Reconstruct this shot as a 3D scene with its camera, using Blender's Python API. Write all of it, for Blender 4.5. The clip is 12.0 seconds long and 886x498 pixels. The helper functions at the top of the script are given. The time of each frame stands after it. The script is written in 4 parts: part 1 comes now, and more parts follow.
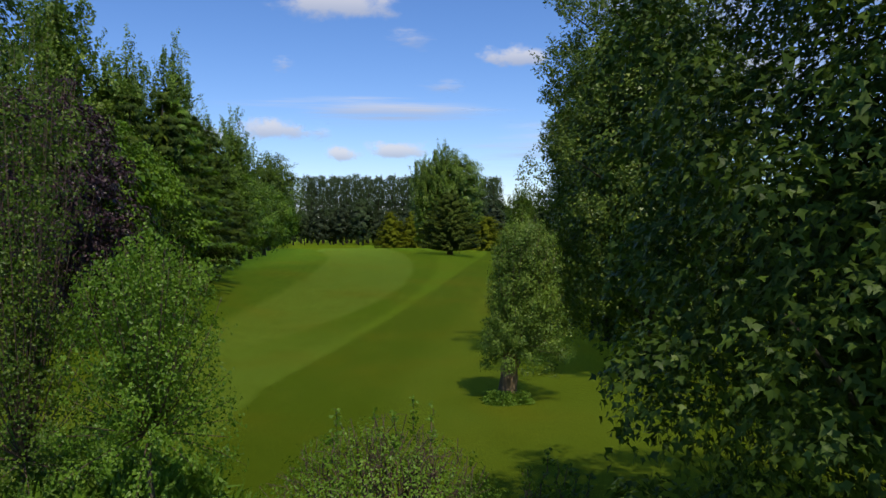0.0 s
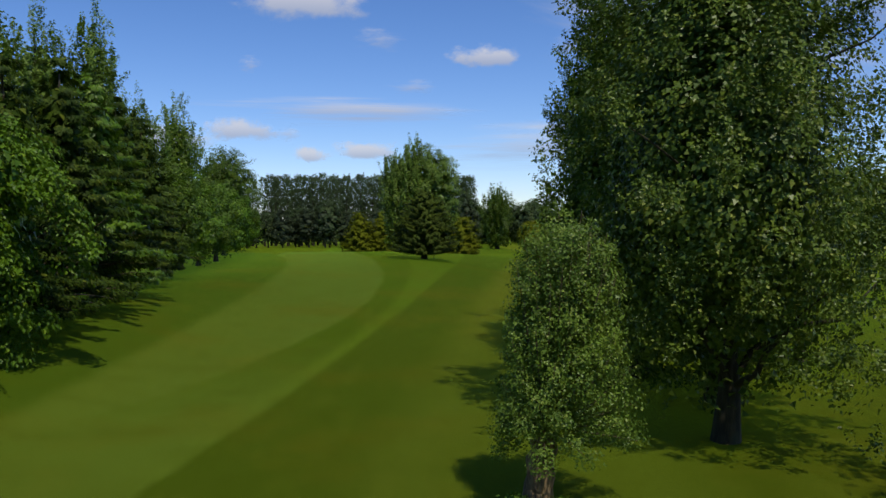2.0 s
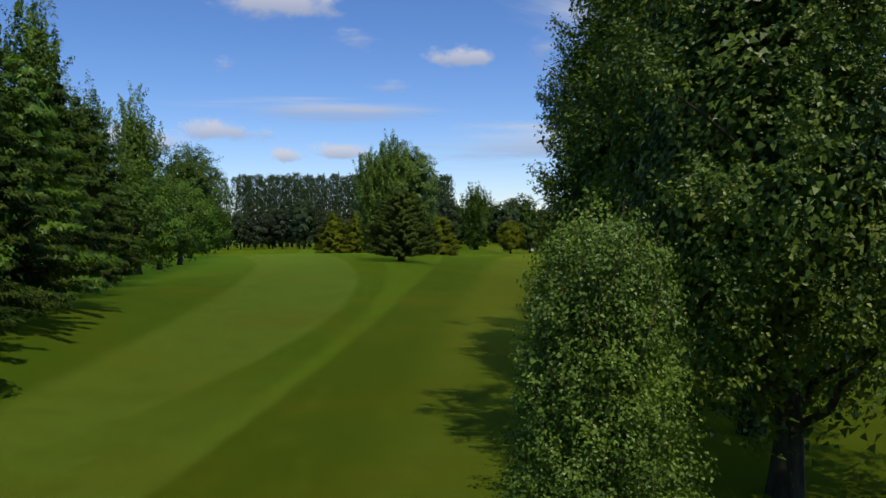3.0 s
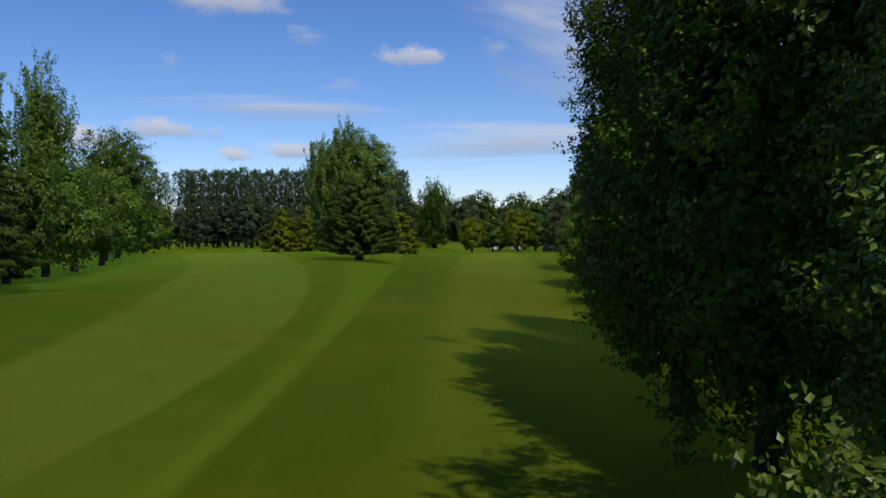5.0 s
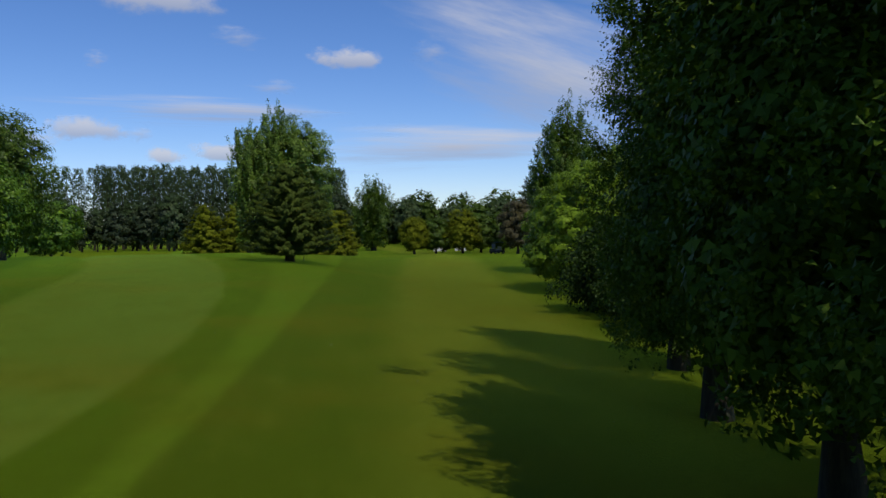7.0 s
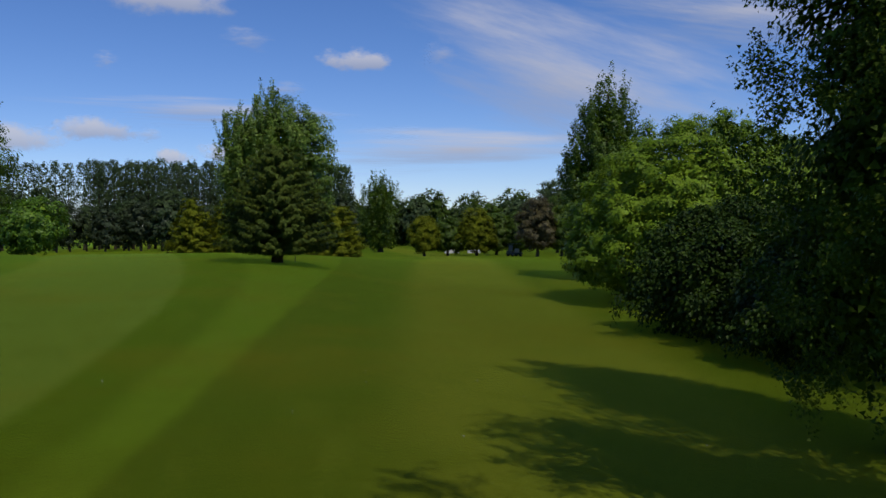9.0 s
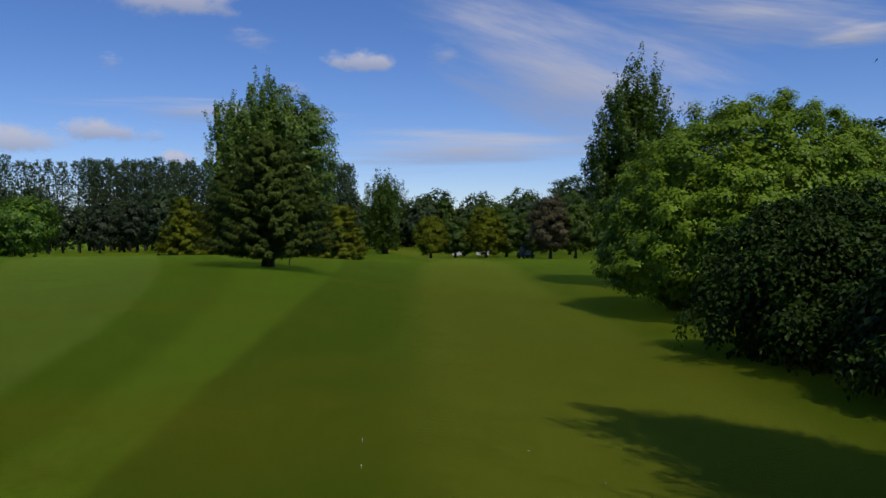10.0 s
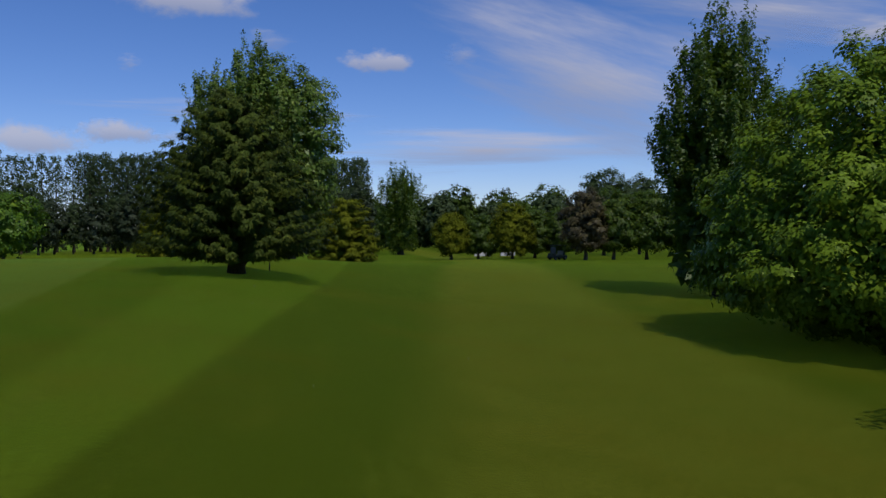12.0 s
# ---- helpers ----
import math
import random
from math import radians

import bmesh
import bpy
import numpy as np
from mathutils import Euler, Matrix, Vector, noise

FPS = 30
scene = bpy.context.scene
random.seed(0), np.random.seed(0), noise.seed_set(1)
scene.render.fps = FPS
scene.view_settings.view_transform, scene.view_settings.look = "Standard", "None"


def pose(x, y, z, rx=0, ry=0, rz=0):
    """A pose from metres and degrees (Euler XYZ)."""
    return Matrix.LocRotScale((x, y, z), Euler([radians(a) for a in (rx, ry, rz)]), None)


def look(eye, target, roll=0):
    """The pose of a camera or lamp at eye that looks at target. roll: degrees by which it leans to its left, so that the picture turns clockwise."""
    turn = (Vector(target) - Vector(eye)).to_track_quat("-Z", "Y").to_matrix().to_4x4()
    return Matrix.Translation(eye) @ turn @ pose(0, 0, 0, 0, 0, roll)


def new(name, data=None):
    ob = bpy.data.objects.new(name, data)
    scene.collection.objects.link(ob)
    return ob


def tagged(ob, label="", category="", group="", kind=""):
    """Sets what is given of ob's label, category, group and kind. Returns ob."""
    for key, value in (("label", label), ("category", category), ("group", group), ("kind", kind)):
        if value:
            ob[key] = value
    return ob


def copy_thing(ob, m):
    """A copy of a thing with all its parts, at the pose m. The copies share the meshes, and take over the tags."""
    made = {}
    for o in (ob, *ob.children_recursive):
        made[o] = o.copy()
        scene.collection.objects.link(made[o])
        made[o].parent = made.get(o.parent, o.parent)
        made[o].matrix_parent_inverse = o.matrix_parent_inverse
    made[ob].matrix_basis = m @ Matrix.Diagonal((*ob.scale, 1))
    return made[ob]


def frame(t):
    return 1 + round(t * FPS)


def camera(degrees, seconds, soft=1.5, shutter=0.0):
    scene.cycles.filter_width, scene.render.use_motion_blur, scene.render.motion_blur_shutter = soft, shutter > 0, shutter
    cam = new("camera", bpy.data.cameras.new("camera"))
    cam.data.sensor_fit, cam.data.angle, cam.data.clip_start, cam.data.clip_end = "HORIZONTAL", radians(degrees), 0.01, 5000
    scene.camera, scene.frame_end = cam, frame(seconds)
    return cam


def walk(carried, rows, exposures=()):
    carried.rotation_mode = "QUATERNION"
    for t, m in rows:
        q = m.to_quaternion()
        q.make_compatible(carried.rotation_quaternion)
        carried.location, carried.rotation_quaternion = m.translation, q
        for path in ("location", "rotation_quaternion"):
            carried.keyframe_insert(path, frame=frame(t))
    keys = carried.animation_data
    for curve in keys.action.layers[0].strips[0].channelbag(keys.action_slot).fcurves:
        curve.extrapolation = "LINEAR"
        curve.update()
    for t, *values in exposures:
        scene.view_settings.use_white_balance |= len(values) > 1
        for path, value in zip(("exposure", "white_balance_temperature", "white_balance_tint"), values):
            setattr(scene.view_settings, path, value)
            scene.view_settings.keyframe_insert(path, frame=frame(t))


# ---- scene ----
cam = camera(57.66, 12.0, soft=1.5)
PATH = [  # seconds, x, y, z, then the turn in degrees
    (0.0, 0.000, 0.000, 5.100, 87.900, -0.009, -1.000),
    (0.5, -0.037, 2.299, 5.093, 87.926, 0.045, -1.287),
    (1.0, -0.072, 4.598, 5.083, 87.944, 0.095, -1.595),
    (1.5, -0.129, 6.748, 5.072, 87.959, 0.161, -2.055),
    (2.0, -0.181, 9.085, 5.083, 87.950, 0.244, -3.146),
    (2.5, -0.150, 11.114, 5.061, 87.955, 0.386, -4.001),
    (3.0, -0.074, 13.289, 5.018, 87.968, 0.492, -4.800),
    (5.0, -0.333, 22.353, 4.493, 87.912, 0.556, -8.234),
    (5.5, -0.216, 24.602, 4.299, 87.986, 0.598, -8.859),
    (6.0, -0.028, 26.960, 4.120, 88.050, 0.627, -10.027),
    (6.5, 0.120, 29.324, 3.948, 88.112, 0.573, -12.546),
    (7.0, 0.324, 31.781, 3.783, 88.169, 0.517, -12.790),
    (9.0, 1.899, 42.102, 3.262, 88.387, 0.119, -12.244),
    (9.5, 2.292, 44.925, 3.236, 88.402, 0.080, -12.305),
    (10.0, 2.692, 47.830, 3.163, 88.480, 0.099, -11.916),
    (10.5, 3.196, 50.646, 3.151, 88.505, 0.132, -11.633),
    (11.0, 3.646, 53.479, 3.133, 88.529, 0.214, -11.225),
    (11.5, 4.122, 56.290, 2.970, 88.536, 0.271, -10.884),
    (12.0, 4.553, 59.333, 2.839, 88.518, 0.186, -10.676),
]
walk(cam, [(t, pose(x, y, z, rx, ry, rz)) for t, x, y, z, rx, ry, rz in PATH], [(0.0, 0.12, 6800, 10), (2.0, -0.07, 6700, 10), (6.0, -0.14, 6500, 10), (9.0, -0.3, 6450, 13), (12.0, -0.48, 6200, 17)])

# ---- light ----
SUN_HEIGHT, SUN_AZIMUTH = radians(59.5), radians(159)
world = bpy.data.worlds.new("sky")
world.use_nodes = True
scene.world = world
wn = world.node_tree.nodes
sky = wn.new("ShaderNodeTexSky")
sky.sky_type, sky.sun_disc = "NISHITA", False
sky.sun_elevation, sky.sun_rotation = SUN_HEIGHT, SUN_AZIMUTH
sky.altitude = 1500
sky.air_density, sky.dust_density, sky.ozone_density = 1.0, 0.1, 1.6
wn["Background"].inputs["Strength"].default_value = 0.115
rich = wn.new("ShaderNodeHueSaturation")
rich.inputs["Saturation"].default_value = 1.2
rich.inputs["Hue"].default_value = 0.5
world.node_tree.links.new(sky.outputs[0], rich.inputs["Color"])
tint = wn.new("ShaderNodeMix")
tint.data_type, tint.blend_type = "RGBA", "MULTIPLY"
tint.inputs[0].default_value, tint.inputs[7].default_value = 1.0, (0.88, 0.955, 1.22, 1.0)
world.node_tree.links.new(rich.outputs[0], tint.inputs[6])
world.node_tree.links.new(tint.outputs[2], wn["Background"].inputs["Color"])
sun = new("sun", bpy.data.lights.new("sun", "SUN"))
sun.data.energy, sun.data.angle, sun.data.color = 3.3, radians(0.55), (1.0, 0.95, 0.86)
sun_way = Vector((math.cos(SUN_HEIGHT) * math.sin(SUN_AZIMUTH), math.cos(SUN_HEIGHT) * math.cos(SUN_AZIMUTH), math.sin(SUN_HEIGHT)))
sun.matrix_world = look(sun_way * 60, (0, 0, 0))


# ---- materials ----
class Nodes:
    """Short ways to add and link the nodes of a material."""

    def __init__(self, name):
        self.mat = bpy.data.materials.new(name)
        self.mat.use_nodes = True
        self.tree = self.mat.node_tree
        self.tree.nodes.clear()
        self.out = self.tree.nodes.new("ShaderNodeOutputMaterial")

    def put(self, socket, value):
        if isinstance(value, bpy.types.NodeSocket):
            self.tree.links.new(value, socket)
        elif value is not None:
            socket.default_value = value

    def add(self, kind, **inputs):
        node = self.tree.nodes.new(kind)
        for key, value in inputs.items():
            self.put(node.inputs[key.replace("_", " ")], value)
        return node

    def math(self, op, a, b=None, c=None, clamp=False):
        node = self.tree.nodes.new("ShaderNodeMath")
        node.operation, node.use_clamp = op, clamp
        for socket, value in zip(node.inputs, (a, b, c)):
            self.put(socket, value)
        return node.outputs[0]

    def noise(self, vector, scale, detail=3.0, rough=0.55):
        return self.add("ShaderNodeTexNoise", Vector=vector, Scale=scale, Detail=detail, Roughness=rough).outputs[0]

    def ramp(self, fac, low, high, a=0.0, b=1.0):
        """Smooth steps from a to b as fac goes from low to high."""
        node = self.tree.nodes.new("ShaderNodeMapRange")
        node.interpolation_type = "SMOOTHSTEP"
        for socket, value in zip(node.inputs, (fac, low, high, a, b)):
            self.put(socket, value)
        return node.outputs[0]

    def mix(self, fac, a, b, blend="MIX"):
        node = self.tree.nodes.new("ShaderNodeMix")
        node.data_type, node.blend_type = "RGBA", blend
        self.put(node.inputs[0], fac)
        self.put(node.inputs[6], (*a, 1.0) if isinstance(a, tuple) else a)
        self.put(node.inputs[7], (*b, 1.0) if isinstance(b, tuple) else b)
        return node.outputs[2]

    def done(self, shader):
        self.tree.links.new(shader, self.out.inputs["Surface"])
        return self.mat


def leaf_material(name, dark, light, tip, gloss=0.42, through_light=0.38, patch=0.9, shine=0.3):
    """Foliage: each leaf its own shade between dark and light, some tip-coloured, with broad patches of tone over a crown."""
    n = Nodes(name)
    place = n.add("ShaderNodeNewGeometry")
    each = place.outputs["Random Per Island"]
    broad = n.noise(place.outputs["Position"], patch, 2.0)
    fac = n.math("ADD", n.math("MULTIPLY", each, 0.4), n.math("MULTIPLY", n.ramp(broad, 0.32, 0.68), 0.6), clamp=True)
    colour = n.mix(fac, dark, light)
    colour = n.mix(n.ramp(each, 0.86, 1.0, 0.0, 0.8), colour, tip)
    fine = n.noise(place.outputs["Position"], 40.0, 2.0)
    colour = n.mix(n.math("MULTIPLY", fine, 0.25), colour, dark)
    face = n.add("ShaderNodeBsdfPrincipled", Base_Color=colour, Roughness=gloss)
    face.inputs["Specular IOR Level"].default_value = shine
    back = n.add("ShaderNodeBsdfTranslucent", Color=n.mix(0.5, colour, light))
    both = n.add("ShaderNodeMixShader", Fac=through_light)
    n.tree.links.new(face.outputs[0], both.inputs[1])
    n.tree.links.new(back.outputs[0], both.inputs[2])
    return n.done(both.outputs[0])


def bark_material(name, dark, light, scale=9.0):
    n = Nodes(name)
    place = n.add("ShaderNodeTexCoord").outputs["Object"]
    stretched = n.add("ShaderNodeMapping", Vector=place)
    stretched.inputs["Scale"].default_value = (1.0, 1.0, 0.22)
    ridges = n.noise(stretched.outputs[0], scale, 5.0, 0.65)
    spots = n.noise(place, 1.7, 3.0)
    colour = n.mix(n.ramp(ridges, 0.35, 0.65), dark, light)
    colour = n.mix(n.ramp(spots, 0.52, 0.7, 0.0, 0.55), colour, (0.05, 0.065, 0.03))
    bump = n.add("ShaderNodeBump", Height=ridges, Strength=0.7, Distance=0.04)
    return n.done(n.add("ShaderNodeBsdfPrincipled", Base_Color=colour, Roughness=0.9, Normal=bump.outputs[0]).outputs[0])


def grass_material():
    """Mown fairway: curved mowing stripes, blotches, worn yellow patches and fine blade grain."""
    n = Nodes("mown_grass")
    place = n.add("ShaderNodeNewGeometry").outputs["Position"]
    parts = n.add("ShaderNodeSeparateXYZ", Vector=place)
    x, y = parts.outputs[0], parts.outputs[1]
    wobble = n.math("MULTIPLY", n.math("SUBTRACT", n.noise(place, 0.35, 3.0), 0.5), 0.35)
    x = n.math("ADD", x, wobble)
    yc = n.math("MINIMUM", n.math("MAXIMUM", y, 25.0), 150.0)

    def edge(c0, c1, c2, c3, soft):
        """0 left of the stripe's edge, 1 right of it; the edge bends as a cubic of y."""
        s = n.math("DIVIDE", n.math("SUBTRACT", yc, 60.0), 40.0)
        curve = n.math("MULTIPLY_ADD", s, n.math("MULTIPLY_ADD", s, n.math("MULTIPLY_ADD", s, c3, c2), c1), c0)
        return n.ramp(n.math("SUBTRACT", x, curve), -soft, soft)

    light, mid, deep, warm = (0.0964, 0.1400, 0.0116), (0.0535, 0.0934, 0.0046), (0.0512, 0.0789, 0.0029), (0.1037, 0.1176, 0.0072)
    colour = n.mix(edge(*EDGE_FAR_LEFT, 0.5), (0.0699, 0.0908, 0.0023), light)
    colour = n.mix(edge(*EDGE_OUTER_LEFT, 0.4), mid, colour)
    plain = colour
    colour = n.mix(edge(*EDGE_LEFT, 0.25), colour, (0.0568, 0.0950, 0.0029))
    colour = n.mix(edge(*EDGE_INNER, 0.35), colour, (0.0839, 0.1353, 0.0053))
    colour = n.mix(n.ramp(y, 28.0, 46.0, 0.15, 1.0), plain, colour)
    colour = n.mix(edge(*EDGE_DARK_L, 0.2), colour, deep)
    colour = n.mix(edge(*EDGE_DARK_R, 1.0), colour, n.mix(n.ramp(y, 34.0, 60.0), (0.0743, 0.1052, 0.0060), warm))
    colour = n.mix(edge(*EDGE_ROUGH_R, 1.2), colour, (0.0517, 0.0735, 0.0026))
    blotch = n.noise(place, 0.13, 4.0, 0.6)
    colour = n.mix(n.ramp(blotch, 0.45, 0.75, 0.0, 0.5), colour, (0.1141, 0.0973, 0.0046))
    colour = n.mix(n.ramp(n.noise(place, 0.6, 5.0, 0.65), 0.45, 0.7, 0.0, 0.28), colour, (0.0453, 0.0653, 0.0014))
    along = n.add("ShaderNodeMapping", Vector=place)
    along.inputs["Scale"].default_value = (1.0, 0.3, 1.0)
    colour = n.mix(n.ramp(n.noise(along.outputs[0], 0.9, 5.0, 0.7), 0.5, 0.72, 0.0, 0.3), colour, (0.1105, 0.1374, 0.0096))
    fine = n.noise(place, 9.0, 6.0, 0.75)
    colour = n.mix(n.ramp(fine, 0.3, 0.7, 0.0, 0.45), colour, (0.0397, 0.0540, 0.0010))
    blades = n.noise(place, 60.0, 3.0, 0.7)
    bump = n.add("ShaderNodeBump", Height=n.math("ADD", blades, n.math("MULTIPLY", fine, 2.0)), Strength=0.4, Distance=0.012)
    grass = n.add("ShaderNodeBsdfPrincipled", Base_Color=colour, Roughness=1.0, Normal=bump.outputs[0])
    grass.inputs["Specular IOR Level"].default_value = 0.03
    grass.inputs["Sheen Weight"].default_value = 0.7
    grass.inputs["Sheen Roughness"].default_value = 0.22
    lean = n.add("ShaderNodeVectorMath", Vector=colour)  # leaning blades glint in the colour of their stripe
    lean.operation = "MULTIPLY_ADD"
    lean.inputs[1].default_value = (11.2, 8.4, 11.0)
    lean.inputs[2].default_value = (0.24, 0.36, 0.012)
    n.tree.links.new(lean.outputs[0], grass.inputs["Sheen Tint"])
    return n.done(grass.outputs[0])


# stripe edges: x at y = 60 and its bends
EDGE_FAR_LEFT = (-15.6, 0.3, 0.0, 0.0)
EDGE_OUTER_LEFT = (-9.4, 0.0, -2.2, -1.5)
EDGE_LEFT = (-1.65, 2.8, -7.4, 2.1)
EDGE_INNER = (-0.1, 4.1, -3.6, -0.6)
EDGE_DARK_L = (1.25, 6.55, -1.0, 0.0)
EDGE_DARK_R = (4.85, 6.85, 0.2, 0.2)
EDGE_ROUGH_R = (12.5, 7.6, 0.0, 0.0)


def plain_material(name, colour, rough=0.7, grain=0.25, scale=6.0):
    n = Nodes(name)
    place = n.add("ShaderNodeTexCoord").outputs["Object"]
    tone = n.mix(n.math("MULTIPLY", n.noise(place, scale, 5.0), grain * 2), colour, tuple(c * 0.45 for c in colour))
    return n.done(n.add("ShaderNodeBsdfPrincipled", Base_Color=tone, Roughness=rough).outputs[0])


def cloud_material(name, thick, ragged, stretch, flat_base, soft=0.4):
    """A far cloud: white where it is thick, fading to nothing at a ragged edge."""
    n = Nodes(name)
    place = n.add("ShaderNodeTexCoord").outputs["Object"]
    shift = n.math("MULTIPLY", n.add("ShaderNodeObjectInfo").outputs["Random"], 37.0)
    moved = n.add("ShaderNodeCombineXYZ", X=shift, Y=shift, Z=shift)
    grown = n.add("ShaderNodeMapping", Vector=place)
    grown.inputs["Scale"].default_value = stretch
    total = n.add("ShaderNodeVectorMath")
    n.tree.links.new(grown.outputs[0], total.inputs[0])
    n.tree.links.new(moved.outputs[0], total.inputs[1])
    parts = n.add("ShaderNodeSeparateXYZ", Vector=place)
    u, v = parts.outputs[0], parts.outputs[1]
    low = n.math("MULTIPLY", n.math("MINIMUM", v, 0.0), flat_base)
    radius = n.math("SQRT", n.math("ADD", n.math("POWER", u, 2.0), n.math("ADD", n.math("POWER", n.math("MAXIMUM", v, 0.0), 2.0), n.math("POWER", low, 2.0))))
    puff = n.noise(total.outputs[0], 1.6, 6.0, 0.6)
    body = n.math("ADD", n.math("SUBTRACT", 0.62, radius), n.math("MULTIPLY", n.math("SUBTRACT", puff, 0.5), ragged))
    cover = n.math("MULTIPLY", n.ramp(body, -0.05, soft), n.math("MULTIPLY", n.ramp(radius, 0.97, 0.95 - 0.5 * soft), thick))
    # clouds emit this colour: shading from grey base to pale top is painted in
    shade = n.mix(n.ramp(v, -0.35, 0.4), (0.40, 0.46, 0.62), (0.70, 0.71, 0.78))
    glow = n.add("ShaderNodeEmission", Color=shade, Strength=0.95)
    clear = n.add("ShaderNodeBsdfTransparent")
    both = n.add("ShaderNodeMixShader", Fac=cover)
    n.tree.links.new(clear.outputs[0], both.inputs[1])
    n.tree.links.new(glow.outputs[0], both.inputs[2])
    return n.done(both.outputs[0])


GRASS = grass_material()
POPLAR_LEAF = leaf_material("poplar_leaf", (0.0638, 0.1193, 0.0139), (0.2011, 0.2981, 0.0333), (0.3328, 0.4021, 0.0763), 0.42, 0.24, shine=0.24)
# darker poplar leaf: the shade on the fairway row is put into its colour
SHADED_POPLAR_LEAF = leaf_material("shaded_poplar_leaf", (0.0377, 0.0717, 0.0047), (0.1169, 0.1848, 0.0112), (0.1980, 0.2546, 0.0226), 0.55, 0.14, shine=0.1)
SYCAMORE_LEAF = leaf_material("sycamore_leaf", (0.0158, 0.0363, 0.0031), (0.0987, 0.1547, 0.0158), (0.1579, 0.2053, 0.0355), 0.5, 0.25, 1.4, shine=0.18)
MAPLE_LEAF = leaf_material("maple_leaf", (0.0445, 0.1061, 0.0043), (0.1530, 0.2739, 0.0112), (0.2345, 0.3333, 0.0185), 0.45, 0.25)
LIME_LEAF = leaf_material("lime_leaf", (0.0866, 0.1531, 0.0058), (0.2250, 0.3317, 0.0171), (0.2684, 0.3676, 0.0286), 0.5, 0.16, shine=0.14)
GREY_POPLAR_LEAF = leaf_material("grey_poplar_leaf", (0.0464, 0.0849, 0.0097), (0.1702, 0.2402, 0.0266), (0.3404, 0.3702, 0.0726), 0.4, 0.22, shine=0.26)
PURPLE_LEAF = leaf_material("copper_leaf", (0.0182, 0.0091, 0.0117), (0.0598, 0.0286, 0.0312), (0.1040, 0.0546, 0.0546), 0.45, 0.15)
BRONZE_LEAF = leaf_material("bronze_leaf", (0.0442, 0.0390, 0.0130), (0.1274, 0.1040, 0.0286), (0.1690, 0.1430, 0.0390), 0.5, 0.2)
CONIFER_LEAF = leaf_material("conifer_needle", (0.0141, 0.0336, 0.0026), (0.0796, 0.1255, 0.0088), (0.1525, 0.1810, 0.0162), 0.6, 0.18, 0.7, shine=0.12)
BLUE_CONIFER_LEAF = leaf_material("cypress_needle", (0.0258, 0.0441, 0.0040), (0.0855, 0.1220, 0.0090), (0.1557, 0.1686, 0.0155), 0.65, 0.12, 0.5, shine=0.12)
GOLD_LEAF = leaf_material("golden_needle", (0.0714, 0.0936, 0.0032), (0.1972, 0.2184, 0.0080), (0.2448, 0.2574, 0.0120), 0.7, 0.25, 0.6, shine=0.1)
# dark green of the low limes, deepened so the colour carries their shade
SHADED_LIME_LEAF = leaf_material("shaded_lime_leaf", (0.0126, 0.0282, 0.0025), (0.0430, 0.0797, 0.0060), (0.0609, 0.1002, 0.0101), 0.5, 0.1, shine=0.1)
GREEN_LEAF = leaf_material("broad_leaf", (0.0399, 0.0825, 0.0053), (0.1276, 0.2020, 0.0146), (0.2127, 0.2724, 0.0265), 0.45)
SHRUB_LEAF = leaf_material("shrub_leaf", (0.0740, 0.1502, 0.0100), (0.1880, 0.3237, 0.0228), (0.2417, 0.3711, 0.0426), 0.45)
# distance haze is mixed into this leaf colour: bluer, with less contrast
HAZY_FAR_LEAF = leaf_material("hazy_far_leaf", (0.0419, 0.0722, 0.0201), (0.0805, 0.1225, 0.0318), (0.1049, 0.1468, 0.0378), 0.6, 0.35, 0.35)
UNDER_LEAF = leaf_material("undergrowth_leaf", (0.030, 0.048, 0.018), (0.066, 0.092, 0.034), (0.085, 0.110, 0.040), 0.6, 0.3, 0.3)
WEED_LEAF = leaf_material("weed_leaf", (0.0862, 0.1724, 0.0122), (0.1867, 0.3160, 0.0203), (0.2441, 0.3448, 0.0406), 0.6)
BARK = bark_material("grey_brown_bark", (0.034, 0.026, 0.012), (0.11, 0.085, 0.045))
PALE_BARK = bark_material("pale_split_bark", (0.055, 0.036, 0.016), (0.21, 0.14, 0.065), 7.0)
POPLAR_BARK = bark_material("poplar_bark", (0.018, 0.014, 0.005), (0.055, 0.044, 0.016))
TWIG = bark_material("reddish_twig", (0.05, 0.030, 0.020), (0.13, 0.082, 0.052), 20.0)
CUMULUS = cloud_material("cumulus", 0.8, 1.3, (1.5, 0.9, 1.0), 1.7)
CIRRUS = cloud_material("cirrus", 1.0, 1.9, (0.7, 1.5, 1.0), 1.0, 1.0)
WISP = cloud_material("wisp", 0.5, 1.6, (1.0, 1.6, 1.0), 1.0, 0.9)


# ---- builders ----
class Shape:
    """Gathers vertices and triangles, and links them as one mesh."""

    def __init__(self):
        self.verts, self.faces, self.count = [], [], 0

    def add(self, verts, faces):
        self.verts.append(np.asarray(verts, np.float32).reshape(-1, 3))
        self.faces.append(np.asarray(faces, np.int32).reshape(-1, 3) + self.count)
        self.count += len(self.verts[-1])
        return self

    def mesh(self, name, material, smooth=False):
        v, f = np.concatenate(self.verts), np.concatenate(self.faces)
        me = bpy.data.meshes.new(name)
        me.vertices.add(len(v))
        me.vertices.foreach_set("co", v.ravel())
        me.loops.add(f.size)
        me.loops.foreach_set("vertex_index", f.ravel())
        me.polygons.add(len(f))
        me.polygons.foreach_set("loop_start", np.arange(0, f.size, 3, dtype=np.int32))
        me.polygons.foreach_set("use_smooth", np.full(len(f), smooth))
        me.update(calc_edges=True)
        me.materials.append(material)
        return me


